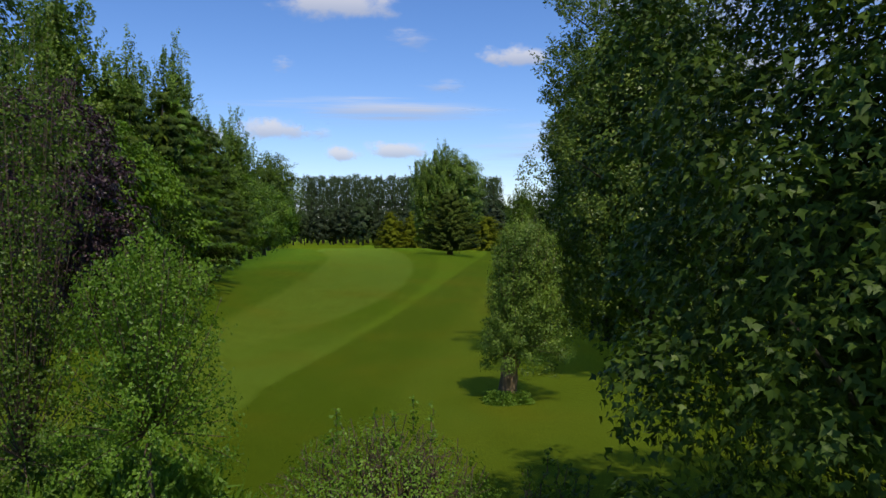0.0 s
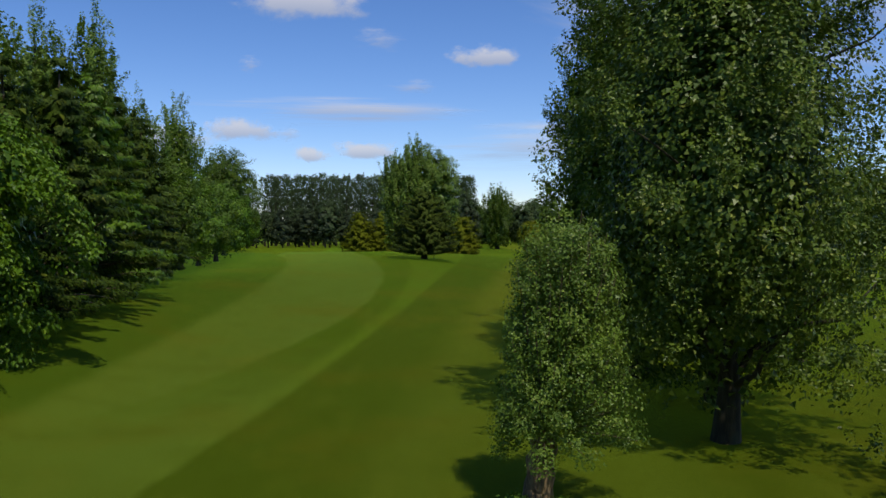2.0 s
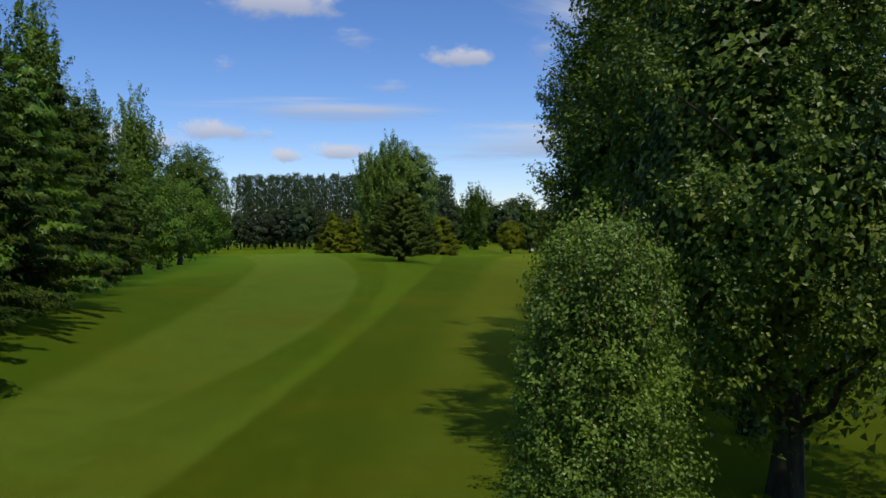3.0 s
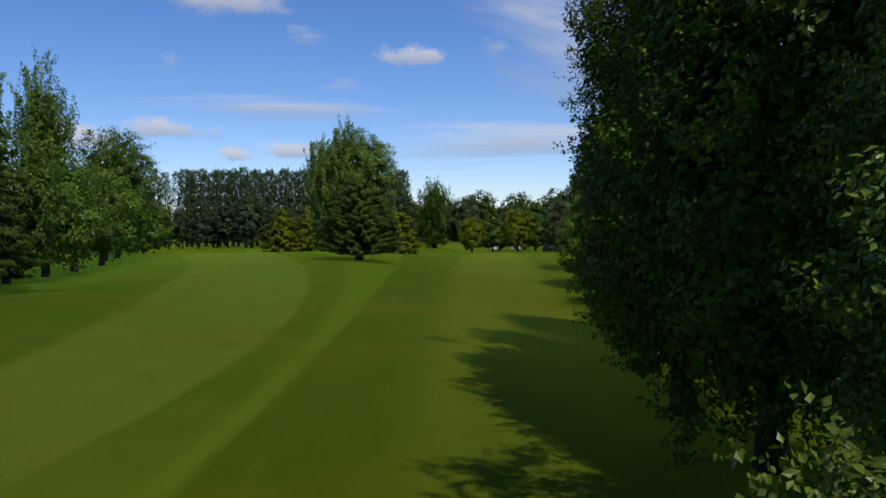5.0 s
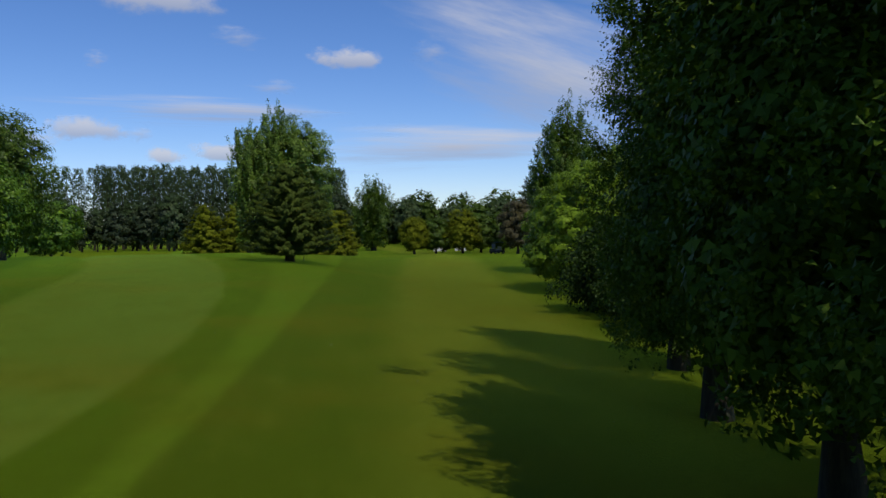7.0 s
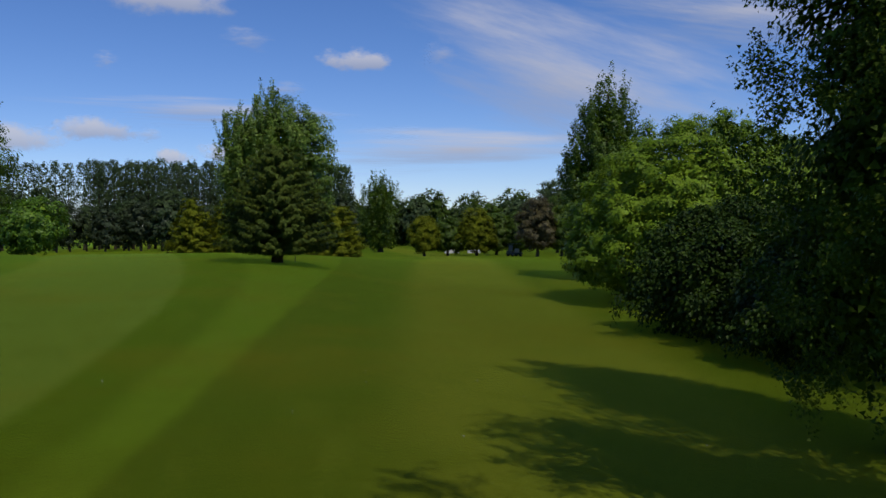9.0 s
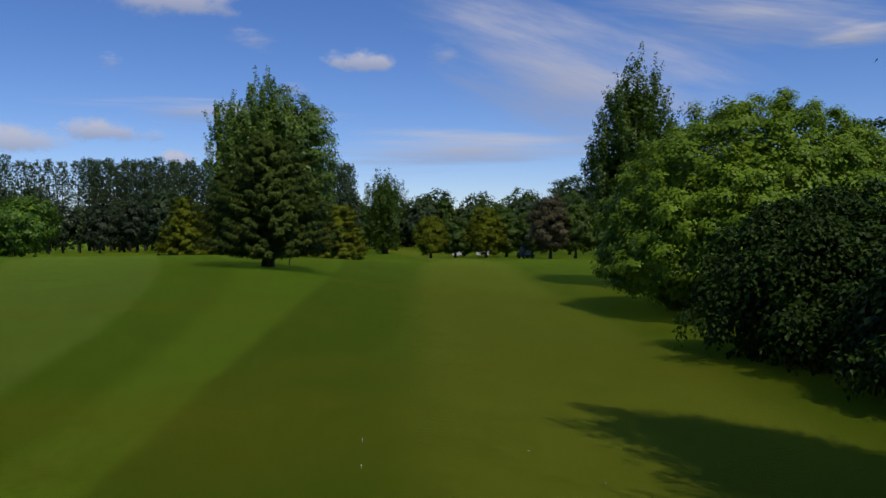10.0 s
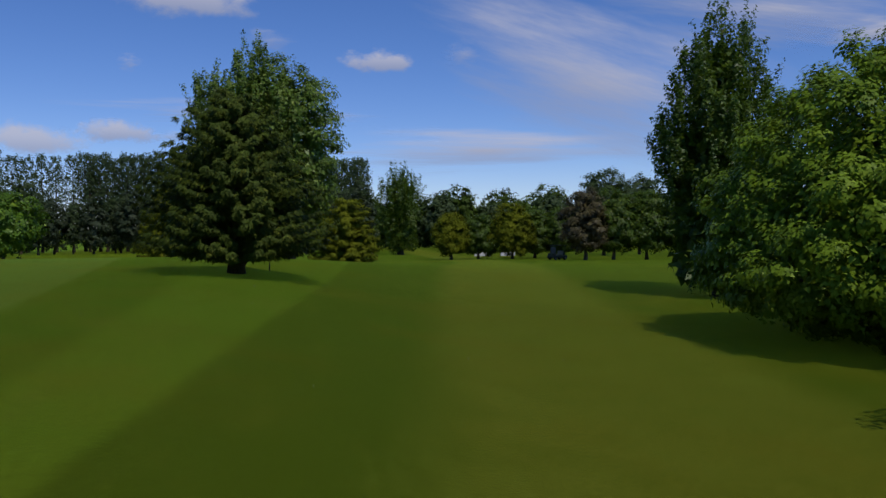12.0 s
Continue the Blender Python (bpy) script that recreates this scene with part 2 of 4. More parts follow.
def part(name, shape, material, parent, label="", smooth=False):
    ob = new(name, shape.mesh(name, material, smooth))
    ob.parent = parent
    return tagged(ob, label)


def unit(v):
    return v / np.maximum(np.linalg.norm(v, axis=-1, keepdims=True), 1e-6)


RHOMB = (np.array([(0, 0, 0), (0.36, 0.42, 0.09), (0, 1, -0.03), (-0.36, 0.42, 0.09)]), np.array([(0, 1, 2), (0, 2, 3)]))
NEEDLE = (np.array([(-0.17, 0, 0), (0.17, 0, 0), (0.0, 1, 0.10)]), np.array([(0, 1, 2)]))
FLAKE = (np.array([(-0.4, 0.1, 0.03), (0.4, 0.15, 0.03), (0, 1, -0.03)]), np.array([(0, 1, 2)]))
DART = (np.array([(-0.40, 0.22, 0.05), (0.40, 0.22, 0.05), (0, 1, -0.03)]), np.array([(0, 1, 2)]))
PALM = (
    np.array([(0, 0, 0), (0.50, 0.34, 0.07), (0.19, 0.50, 0.0), (0, 1, -0.08), (-0.19, 0.50, 0.0), (-0.50, 0.34, 0.07)]),
    np.array([(0, 1, 2), (0, 2, 4), (2, 3, 4), (0, 4, 5)]),
)

TRILOBE = (
    np.array([(0, 0, 0), (0.62, 0.36, 0.05), (0.12, 0.48, 0), (-0.15, 0.3, 0), (0.15, 0.3, 0), (0, 1, -0.05), (-0.62, 0.36, 0.05), (-0.12, 0.48, 0)]),
    np.array([(0, 1, 2), (3, 4, 5), (0, 7, 6)]),
)


def leaves(shape, rng, centres, outs, per, spread, size, form=RHOMB, lift=0.55, loose=0.7, tip=(0.5, -0.35), flat=0.7):
    """Adds leaves in tufts about the centres: per leaves each, spread wide, facing out and up, their tips out and down."""
    n = len(centres) * per
    c, o = np.repeat(centres, per, 0), np.repeat(outs, per, 0)
    off = unit(rng.normal(size=(n, 3))) * (rng.random((n, 1)) ** 0.45) * np.repeat(np.broadcast_to(np.asarray(spread, float).reshape(-1, 1), (len(centres), 1)), per, 0)
    off[:, 2] *= flat
    c = c + off
    normal = unit(1.0 * o + np.array([0, 0, 0.75 * lift]) + 0.45 * unit(off) + loose * rng.normal(size=(n, 3)) * 0.42)
    v = o * tip[0] + np.array([0, 0, tip[1]]) + 0.55 * rng.normal(size=(n, 3))
    place_leaves(shape, rng, c, normal, v, size, form)


def place_leaves(shape, rng, c, normal, v, size, form):
    """Sets one leaf of the given form at each place, with its face along normal and its tip along v."""
    v = unit(v - normal * np.sum(v * normal, 1, keepdims=True))
    u = np.cross(v, normal)
    s = size * rng.uniform(0.65, 1.2, (len(c), 1, 1))
    pts, tris = form
    verts = c[:, None] + s * (pts[None, :, 0, None] * u[:, None] + pts[None, :, 1, None] * v[:, None] + pts[None, :, 2, None] * normal[:, None])
    shape.add(verts, tris[None] + (np.arange(len(c)) * len(pts))[:, None, None])


def sprays(shape, rng, centres, outs, per, radius, size, form=RHOMB, arch=0.5, tilt=0.7):
    """Umbrella-like sprays: leaves overlap on an arched shelf, faces up and out, tips hanging over its rim."""
    n = len(centres) * per
    o = np.repeat(outs, per, 0)
    wide = np.repeat(radius * rng.uniform(0.6, 1.3, len(centres)), per)[:, None]
    top = unit(o * tilt + np.array([0, 0, 0.85]))
    e1 = unit(np.cross(top, np.array([0.2, 0.31, 0.1])))
    e2 = np.cross(top, e1)
    a, t = rng.uniform(0, 2 * np.pi, (n, 1)), np.sqrt(rng.random((n, 1)))
    rad = e1 * np.cos(a) + e2 * np.sin(a)
    c = np.repeat(centres, per, 0) + wide * (rad * t - top * arch * t**2 + 0.13 * rng.normal(size=(n, 3)))
    normal = unit(top * 0.8 + rad * 0.75 * t + 0.4 * rng.normal(size=(n, 3)))
    place_leaves(shape, rng, c, normal, rad * 0.7 + o * 0.4 - np.array([0, 0, 0.7]) + 0.35 * rng.normal(size=(n, 3)), size, form)


def twigs(shape, rng, centres, outs, per, length, size, form=RHOMB, rise=0.55, bushy=0.13, loose=0.75):
    """Leafy twigs: leaves strung along short stems that reach out and up, with gaps between the stems."""
    n = len(centres) * per
    way = unit(outs * 0.8 + np.array([0, 0, rise]) + 0.4 * rng.normal(size=(len(centres), 3)))
    long = length * rng.uniform(0.55, 1.3, len(centres))
    t = rng.random((n, 1))
    off = unit(rng.normal(size=(n, 3)))
    c = np.repeat(centres, per, 0) + np.repeat(way * long[:, None], per, 0) * (t - 0.35) + off * bushy * (1.15 - 0.7 * t) * rng.random((n, 1)) ** 0.5
    normal = unit(0.7 * np.repeat(outs, per, 0) + np.array([0, 0, 0.5]) + 0.5 * off + loose * rng.normal(size=(n, 3)))
    place_leaves(shape, rng, c, normal, off * 0.7 + np.repeat(way, per, 0) * 0.5 - np.array([0, 0, 0.25]), size, form)


def tube(shape, path, radii, sides=8, rough=0.0, rng=None):
    """A tapered, uneven limb along a path."""
    path, radii = np.asarray(path, float), np.asarray(radii, float)
    ahead = unit(np.gradient(path, axis=0))
    side = unit(np.cross(ahead, np.array([0.31, 0.95, 0.12])))
    up = np.cross(side, ahead)
    a = np.linspace(0, 2 * np.pi, sides, endpoint=False)
    wob = 1 + (rough * rng.normal(size=(len(path), sides)) if rough else 0)
    ring = path[:, None] + (radii[:, None] * wob)[..., None] * (np.cos(a)[None, :, None] * side[:, None] + np.sin(a)[None, :, None] * up[:, None])
    k, n = len(path), sides
    i = np.arange((k - 1) * n)
    row, col = i // n, i % n
    p, q = row * n + col, row * n + (col + 1) % n
    cap = [[(k - 1) * n, (k - 1) * n + j, (k - 1) * n + j + 1] for j in range(1, n - 1)]
    shape.add(ring, np.concatenate([np.stack([p, q, q + n], 1), np.stack([p, q + n, p + n], 1), np.array(cap)]))


def bend(rng, start, end, steps=6, sag=0.0, stray=0.05):
    """A limb's path from start to end, wandering a little, bowed up by sag."""
    start, end = np.asarray(start, float), np.asarray(end, float)
    t = np.linspace(0, 1, steps)[:, None]
    p = start + (end - start) * t
    p[:, 2] += sag * np.sin(np.pi * t[:, 0])
    p[1:-1] += rng.normal(size=(steps - 2, 3)) * stray * np.linalg.norm(end - start)
    return p


def rest(x, y):
    return Vector((x, y, ground_height(x, y)))


def tree_root(name, x, y, label, category, group="", turn=0.0):
    root = new(name)
    root.empty_display_size = 0.5
    root.matrix_basis = Matrix.Translation(rest(x, y)) @ Matrix.Rotation(turn, 4, "Z")
    return tagged(root, label, category, group)


def add_trunk(root, rng, height, radius, bark, lean=(0, 0), flare=1.5, label="", taper=0.8):
    s = Shape()
    t = np.linspace(0, 1, 9)
    path = np.stack([lean[0] * t**1.3, lean[1] * t**1.3, -0.15 + (height + 0.15) * t], 1)
    path[1:-1, :2] += rng.normal(size=(7, 2)) * radius * 0.18
    radii = radius * (1 - taper * t) * (1 + (flare - 1) * np.exp(-t * 14))
    tube(s, path, radii, 10, 0.06, rng)
    part("trunk", s, bark, root, label, True)
    return path


def add_branches(root, rng, path, targets, radius, bark, sides=5):
    """One limb from the trunk to each target."""
    for target in targets:
        target = np.asarray(target, float)
        reach = np.hypot(*(target[:2] - path[0, :2]))
        want = np.clip(target[2] - 0.75 * reach - 0.2, path[1, 2], path[-2, 2])
        k = int(np.argmin(np.abs(path[:, 2] - want)))
        s = Shape()
        p = bend(rng, path[k], target, 6, 0.06 * reach, 0.035)
        tube(s, p, np.linspace(radius * (1 - 0.5 * k / 8), radius * 0.12, 6), sides)
        part("branch", s, bark, root, "", True)


def broad_tree(name, x, y, r, height, leaf, bark, label, category="tree", group="", seed=0, low=0.12, boughs=60, tufts=9, per=26, size=0.14, spread=0.34,
               form=RHOMB, trunk=0.2, lean=(0, 0), limbs=6, top=0.55, lumps=0.22, shift=(0, 0), flat=0.7, column=2.0, bough=0.28, core=1.0, droop=-0.35, rim=0.8, fill=2.1, fill_form=FLAKE, skirt=0.0, heart_leaves=700, uneven=0.2, loose=0.7, gore=0.12, gore_form=FLAKE, cleft=None, habit="tuft", deep=0.64, hem=0.5):
    """A leafy tree: trunk, limbs, and a crown of separate boughs, each a cloud of leaf tufts, lit above and dark below."""
    rng = np.random.default_rng(1000 + seed)
    root = tree_root(name, x, y, label, category, group)
    path = add_trunk(root, rng, height * 0.72, trunk, bark, lean)
    z0 = height * low
    mid = z0 + (height - z0) * (1 - top)
    k = np.arange(boughs)

    def skin(share, a):
        """Points on the unit crown, at a share of its height and an angle round the trunk."""
        z = share * (height - z0) + z0
        dz = np.clip(np.where(z > mid, (z - mid) / (height - mid), (z - mid) / (mid - z0)), -0.98, 0.99)
        side = np.sqrt(np.maximum(np.where(dz < 0, hem**2, 0.02), 1 - np.abs(dz) ** column))
        return np.stack([np.cos(a) * side, np.sin(a) * side, dz], 1)

    d = skin(np.clip(1 - (k + 0.5) / boughs + rng.normal(size=boughs) * 0.025, 0, 1), k * 2.39996 + rng.normal(size=boughs) * 0.25)
    dz = d[:, 2]
    lobes = unit(rng.normal(size=(9, 3)))
    bulge = 1 + lumps * (np.max(unit(d) @ lobes.T, axis=1) - 0.75) * 2.0 + rng.normal(size=boughs) * lumps * uneven

    if cleft:  # a hollow or a bulge in one side: middle angle, half width in degrees, its top as a share of the crown, and its reach
        turn = np.abs((np.degrees(np.arctan2(d[:, 1], d[:, 0])) - cleft[0] + 180) % 360 - 180)
        bulge = bulge * np.where((turn < cleft[1]) & (dz < 2 * cleft[2] - 1), cleft[3], 1.0)

    def spot(v):
        """From the unit crown to metres above the foot."""
        p = v * np.array([r, r, 1.0])
        p[:, :2] *= 1 + skirt * np.clip(-v[:, 2:], 0, 0.8)
        p[:, 2] = mid + np.where(v[:, 2] > 0, v[:, 2] * (height - mid), v[:, 2] * (mid - z0))
        return p + np.array([shift[0], shift[1], 0])

    girth = bough * r * rng.uniform(0.75, 1.25, boughs)
    heart = spot(d * (bulge - bough * 0.85)[:, None])
    outward = unit(d + np.array([0, 0, 0.15]))
    way = unit(rng.normal(size=(boughs * tufts, 3)) + np.repeat(outward, tufts, 0) * 0.75 + np.array([0, 0, 0.3]))
    c = np.repeat(heart, tufts, 0) + way * np.repeat(girth, tufts)[:, None] * rng.uniform(0.55, 1.1, (boughs * tufts, 1)) * np.array([1, 1, 0.8])
    crown = Shape()
    face = unit(way + 0.6 * np.repeat(outward, tufts, 0))
    if habit == "spray":
        sprays(crown, rng, c, face, per, spread, size, form)
    elif habit == "twig":
        twigs(crown, rng, c, face, per, spread * 2.2, size, form, bushy=spread * 0.42, loose=loose)
    else:
        leaves(crown, rng, c, face, per, spread, size, form, loose=loose, flat=flat, tip=(0.5, droop))
    if core:
        m = int(boughs * 4 * core)
        v = skin(rng.random(m), rng.uniform(0, 2 * np.pi, m))
        depth = rng.uniform(0.4, rim, (m, 1))
        if cleft:
            turn = np.abs((np.degrees(np.arctan2(v[:, 1], v[:, 0])) - cleft[0] + 180) % 360 - 180)
            depth = depth * np.where((turn < cleft[1]) & (v[:, 2] < 2 * cleft[2] - 1), cleft[3], 1.0)[:, None]
        leaves(crown, rng, spot(v * depth), unit(v), 14, 0.16 * r, size * fill, fill_form)
    v = skin(rng.random(heart_leaves), rng.uniform(0, 2 * np.pi, heart_leaves))
    if cleft:
        turn = np.abs((np.degrees(np.arctan2(v[:, 1], v[:, 0])) - cleft[0] + 180) % 360 - 180)
        v = v * np.where((turn < cleft[1]) & (v[:, 2] < 2 * cleft[2] - 1), min(cleft[3] + 0.12, 1.0), 1.0)[:, None] ** np.array([1, 1, 0])
    leaves(crown, rng, spot(v * np.stack([rng.uniform(0.1, deep, heart_leaves)] * 2 + [rng.uniform(0.1, 0.92, heart_leaves)], 1)), unit(v), 1, 0.05, gore * r, gore_form)
    add_branches(root, rng, path, [heart[q] for q in range(0, boughs, max(1, boughs // limbs))][:limbs] if limbs else [], trunk * 0.4, bark)
    part("crown", crown, leaf, root)
    return root


def poplar_tree(name, x, y, r, height, leaf, bark, label, group="", seed=0, plumes=22, tufts=26, per=16, size=0.11, spread=0.4, low=0.1, trunk=0.28,
                lean=(0, 0), limbs=8, category="poplar tree", point=0.75, turn=0.0, form=DART, slim=0.2, gap=0.09, heart_leaves=500, tip=0.45, feather=4.5):
    """An upright poplar: plumes of foliage that rise steeply from the trunk to ragged, pointed tops."""
    rng = np.random.default_rng(2000 + seed)
    root = tree_root(name, x, y, label, category, group, turn)
    path = add_trunk(root, rng, height * 0.86, trunk, bark, lean)
    crown, targets = Shape(), []
    for k in range(plumes):
        a = k * 2.399 + rng.uniform(-0.3, 0.3)
        f = math.sqrt((k + 0.3) / plumes)
        px, py = r * 0.86 * f * math.cos(a), r * 0.86 * f * math.sin(a)
        ptop = (height - 0.4 * spread * feather) * (1 - (1 - point) * f**2.0 - rng.uniform(0, gap) * (k > 0) - 0.25 * max(0, f - 0.75) * rng.random())
        base = height * (low + rng.uniform(-0.02, 0.10) + 0.03 * (1 - f))
        t = np.sort(rng.random(tufts)) ** 0.85
        z = base + (ptop - base) * t
        out = np.clip((z - base) / (0.30 * height), 0.45, 1.0)
        taper = np.clip((1.04 - t) / tip, 0.0, 1.0) ** 0.8
        width = (0.42 + 0.5 * np.sin(np.pi * np.clip(t, 0.05, 1) ** 0.8)) * r * slim * taper
        b = rng.uniform(0, 2 * np.pi, tufts)
        hx, hy = np.cos(b) * width, np.sin(b) * width
        bx = lean[0] * (z / height) ** 1.3
        by = lean[1] * (z / height) ** 1.3
        c = np.stack([px * out + hx + bx, py * out + hy + by, z], 1)
        o = unit(np.stack([px * 0.5 / r + np.cos(b), py * 0.5 / r + np.sin(b), np.full(tufts, 0.35)], 1))
        step = slice(int(rng.integers(3)), None, 3)
        twigs(crown, rng, c[step], o[step], per * 3, spread * feather, size, form, 2.6, spread * 0.5, 0.3)
        targets.append((px + lean[0] * 0.5, py + lean[1] * 0.5, base + 0.6 * (ptop - base)))
    m = plumes * 12
    z = rng.uniform(low + 0.05, 0.8, m) * height
    b, f = rng.uniform(0, 6.28, m), np.sqrt(rng.random(m)) * 0.62 * r * np.clip(1.25 - z / height, 0.2, 1)
    c = np.stack([np.cos(b) * f, np.sin(b) * f, z], 1)
    leaves(crown, rng, c, unit(rng.normal(size=(m, 3))), 8, 0.5, size * 2.0, FLAKE)
    z = rng.uniform(low + 0.03, 0.86 * point, heart_leaves) * height
    b, f = rng.uniform(0, 6.28, heart_leaves), np.sqrt(rng.random(heart_leaves)) * 0.6 * r
    leaves(crown, rng, np.stack([np.cos(b) * f, np.sin(b) * f, z], 1), unit(rng.normal(size=(heart_leaves, 3))), 1, 0.05, 0.16 * r + 0.1, FLAKE)
    add_branches(root, rng, path, targets[1:1 + limbs], trunk * 0.36, bark)
    part("crown", crown, leaf, root)
    return root


def conifer_tree(name, x, y, r, height, leaf, label, group="", seed=0, whorls=20, arms=11, per=34, size=0.3, low=0.07, trunk=0.2, curve=0.75, droop=0.18,
                 category="conifer tree", bark=None, stems=1, ragged=0.2, bush=1.0):
    """A conifer: layered boughs that sag from the trunk and carry flat sprays of needles."""
    rng = np.random.default_rng(3000 + seed)
    root = tree_root(name, x, y, label, category, group)
    path = add_trunk(root, rng, height * 0.93, trunk, bark or BARK)
    for k in range(stems - 1):
        s = Shape()
        a = 2.1 * k + 0.6
        tube(s, bend(rng, (0, 0, 0.15), (math.cos(a) * r * 0.42, math.sin(a) * r * 0.42, height * 0.33), 6, -0.25), np.linspace(trunk * 0.75, trunk * 0.2, 6), 7)
        part("stem", s, bark or BARK, root, "", True)
    crown = Shape()
    cs, os_, sp = [], [], []
    limbs = []
    for w in range(whorls):
        u = (w + 0.5) / whorls
        z = height * (low + (1 - low) * u)
        reach = r * max(0.06, (1 - u)) ** curve * min(1.0, 0.72 + 3.0 * u)
        count = max(4, int(arms * (0.35 + 0.65 * (1 - u))))
        for k in range(count):
            a = 2 * np.pi * (k + rng.random()) / count
            length = reach * rng.uniform(1 - ragged, 1 + ragged * 0.5)
            zz = z + rng.uniform(-0.5, 0.5) * height / whorls
            bits = max(2, int(length / 0.5) + 1)
            t = np.linspace(0.3, 1, bits)
            fall = -droop * length * (t**1.3) + 0.16 * length * t**3
            c = np.stack([math.cos(a) * length * t, math.sin(a) * length * t, zz + fall], 1)
            cs.append(c)
            os_.append(np.tile((math.cos(a), math.sin(a), -0.05), (bits, 1)))
            sp.append(bush * (0.2 + 0.28 * np.sin(np.pi * np.clip(t, 0, 0.9)) * min(1, length / 1.5)))
            if w < 6 and k < 2:
                limbs.append(c[-1])
    cs, os_, sp = np.concatenate(cs), np.concatenate(os_), np.concatenate(sp)
    leaves(crown, rng, cs, os_, per, sp, size, NEEDLE, 0.9, 0.5, (1.1, -0.18), 0.55)
    m = int(height * 26)
    zz = rng.uniform(max(0.1, 1.6 * low), 0.85, m)
    rr = r * (1 - zz) ** curve * rng.uniform(0.1, 0.55, m)
    b = rng.uniform(0, 2 * np.pi, m)
    inner = np.stack([np.cos(b) * rr, np.sin(b) * rr, zz * height], 1)
    leaves(crown, rng, inner, unit(np.stack([np.cos(b), np.sin(b), 0 * b], 1)), 5, 0.35, size * 1.5, FLAKE)
    add_branches(root, rng, path, limbs, trunk * 0.3, bark or BARK, 4)
    part("crown", crown, leaf, root)
    return root


def shoot_tree(name, x, y, r, height, head, leaf, bark, label, group="", seed=0, shoots=60, tufts=16, per=7, size=0.075, spread=0.17, trunk=0.22, shift=(0, 0),
               category="tree", spill=0.35, twig=None, fill=0.0, bough=0.012, taper=0.8):
    """A tree cut back to a short trunk, from whose head many upright leafy shoots fan out."""
    rng = np.random.default_rng(4000 + seed)
    root = tree_root(name, x, y, label, category, group)
    add_trunk(root, rng, head, trunk, bark, (shift[0] * 0.3, shift[1] * 0.3), 1.25, taper=taper)
    start = np.array([shift[0] * 0.3, shift[1] * 0.3, head])
    crown = Shape()
    for k in range(shoots):
        a = k * 2.399
        f = math.sqrt((k + 0.5) / shoots)
        end = np.array([shift[0] + r * f * math.cos(a), shift[1] + r * f * math.sin(a), head + (height - head) * (1 - 0.5 * f**2.4 - spill * max(0, f - 0.7) * 2.2 + rng.uniform(-0.08, 0.03))])
        middle = start + (end - start) * np.array([0.62, 0.62, 0.4])
        t = np.linspace(0, 1, 6)[:, None]
        p = (1 - t) ** 2 * start + 2 * t * (1 - t) * middle + t**2 * end
        stem = Shape()
        tube(stem, p, np.linspace(bough * 1.6, bough * 0.3, 6), 4)
        part("shoot", stem, twig or bark, root, "", True)
        t = 1 - 0.78 * rng.random(tufts)[:, None] ** 1.25
        c = (1 - t) ** 2 * start + 2 * t * (1 - t) * middle + t**2 * end
        side = unit(rng.normal(size=(tufts, 3))) * np.array([1, 1, 0.4])
        c = c + side * spread * 0.7
        leaves(crown, rng, c, unit(side + np.array([math.cos(a), math.sin(a), 0.2]) * 0.7), per, spread, size, RHOMB, 0.3, 0.9, (0.6, 0.05), 1.1)
    if fill:
        m = int(fill)
        c = start + unit(rng.normal(size=(m, 3))) * np.sqrt(rng.random((m, 1))) * np.array([r * 0.72, r * 0.72, (height - head) * 0.36]) + np.array([shift[0] * 0.6, shift[1] * 0.6, (height - head) * 0.42])
        leaves(crown, rng, c, unit(rng.normal(size=(m, 3))), 6, spread * 1.6, size * 1.5, FLAKE)
    part("crown", crown, leaf, root)
    return root


# ---- ground ----
def ease(t):
    t = min(1.0, max(0.0, t))
    return t * t * (3 - 2 * t)


def ground_height(x, y):
    rise = 1.1 * ease((y - 27) / 55) * ease((22 - x) / 26)
    swell = 0.05 * noise.noise((x * 0.06, y * 0.06, 3.1)) if abs(x) < 200 and y < 300 else 0
    bank = 1.25 * ease((-x - 7.5) / 7) * (1 - ease((y - 38) / 50))
    mound = 0.38 * math.exp(-(((x - 2) / 12) ** 2) - ((y - 95) / 20) ** 2) if 40 < y < 150 else 0
    side = 0.62 * ease((x - 2) / 8) * ease((y - 24) / 20) * (1 - ease((y - 90) / 30))
    return -0.2 + rise + bank + mound - side - (1.1 + 1.1 * ease((22 - x) / 26)) * ease((y - 112) / 54) + swell


def axis(near_low, near_high, step, far_low, far_high):
    inner = np.arange(near_low, near_high + step, step)
    out_low = near_low - np.geomspace(step * 2, near_low - far_low, 16)[::-1]
    out_high = near_high + np.geomspace(step * 2, far_high - near_high, 16)
    return np.concatenate([out_low, inner, out_high])


def build_ground():
    xs, ys = axis(-60, 70, 1.5, -3200, 3200), axis(-10, 220, 1.5, -3200, 4200)
    verts = [(x, y, ground_height(x, y)) for y in ys for x in xs]
    w = len(xs)
    i = np.arange((len(ys) - 1) * (w - 1))
    a = (i // (w - 1)) * w + i % (w - 1)
    shape = Shape().add(verts, np.concatenate([np.stack([a, a + 1, a + 1 + w], 1), np.stack([a, a + 1 + w, a + w], 1)]))
    ob = new("ground", shape.mesh("ground", GRASS, True))
    tagged(ob, "mown golf fairway grass with curved light and dark stripes", "grass", kind="structure")


build_ground()


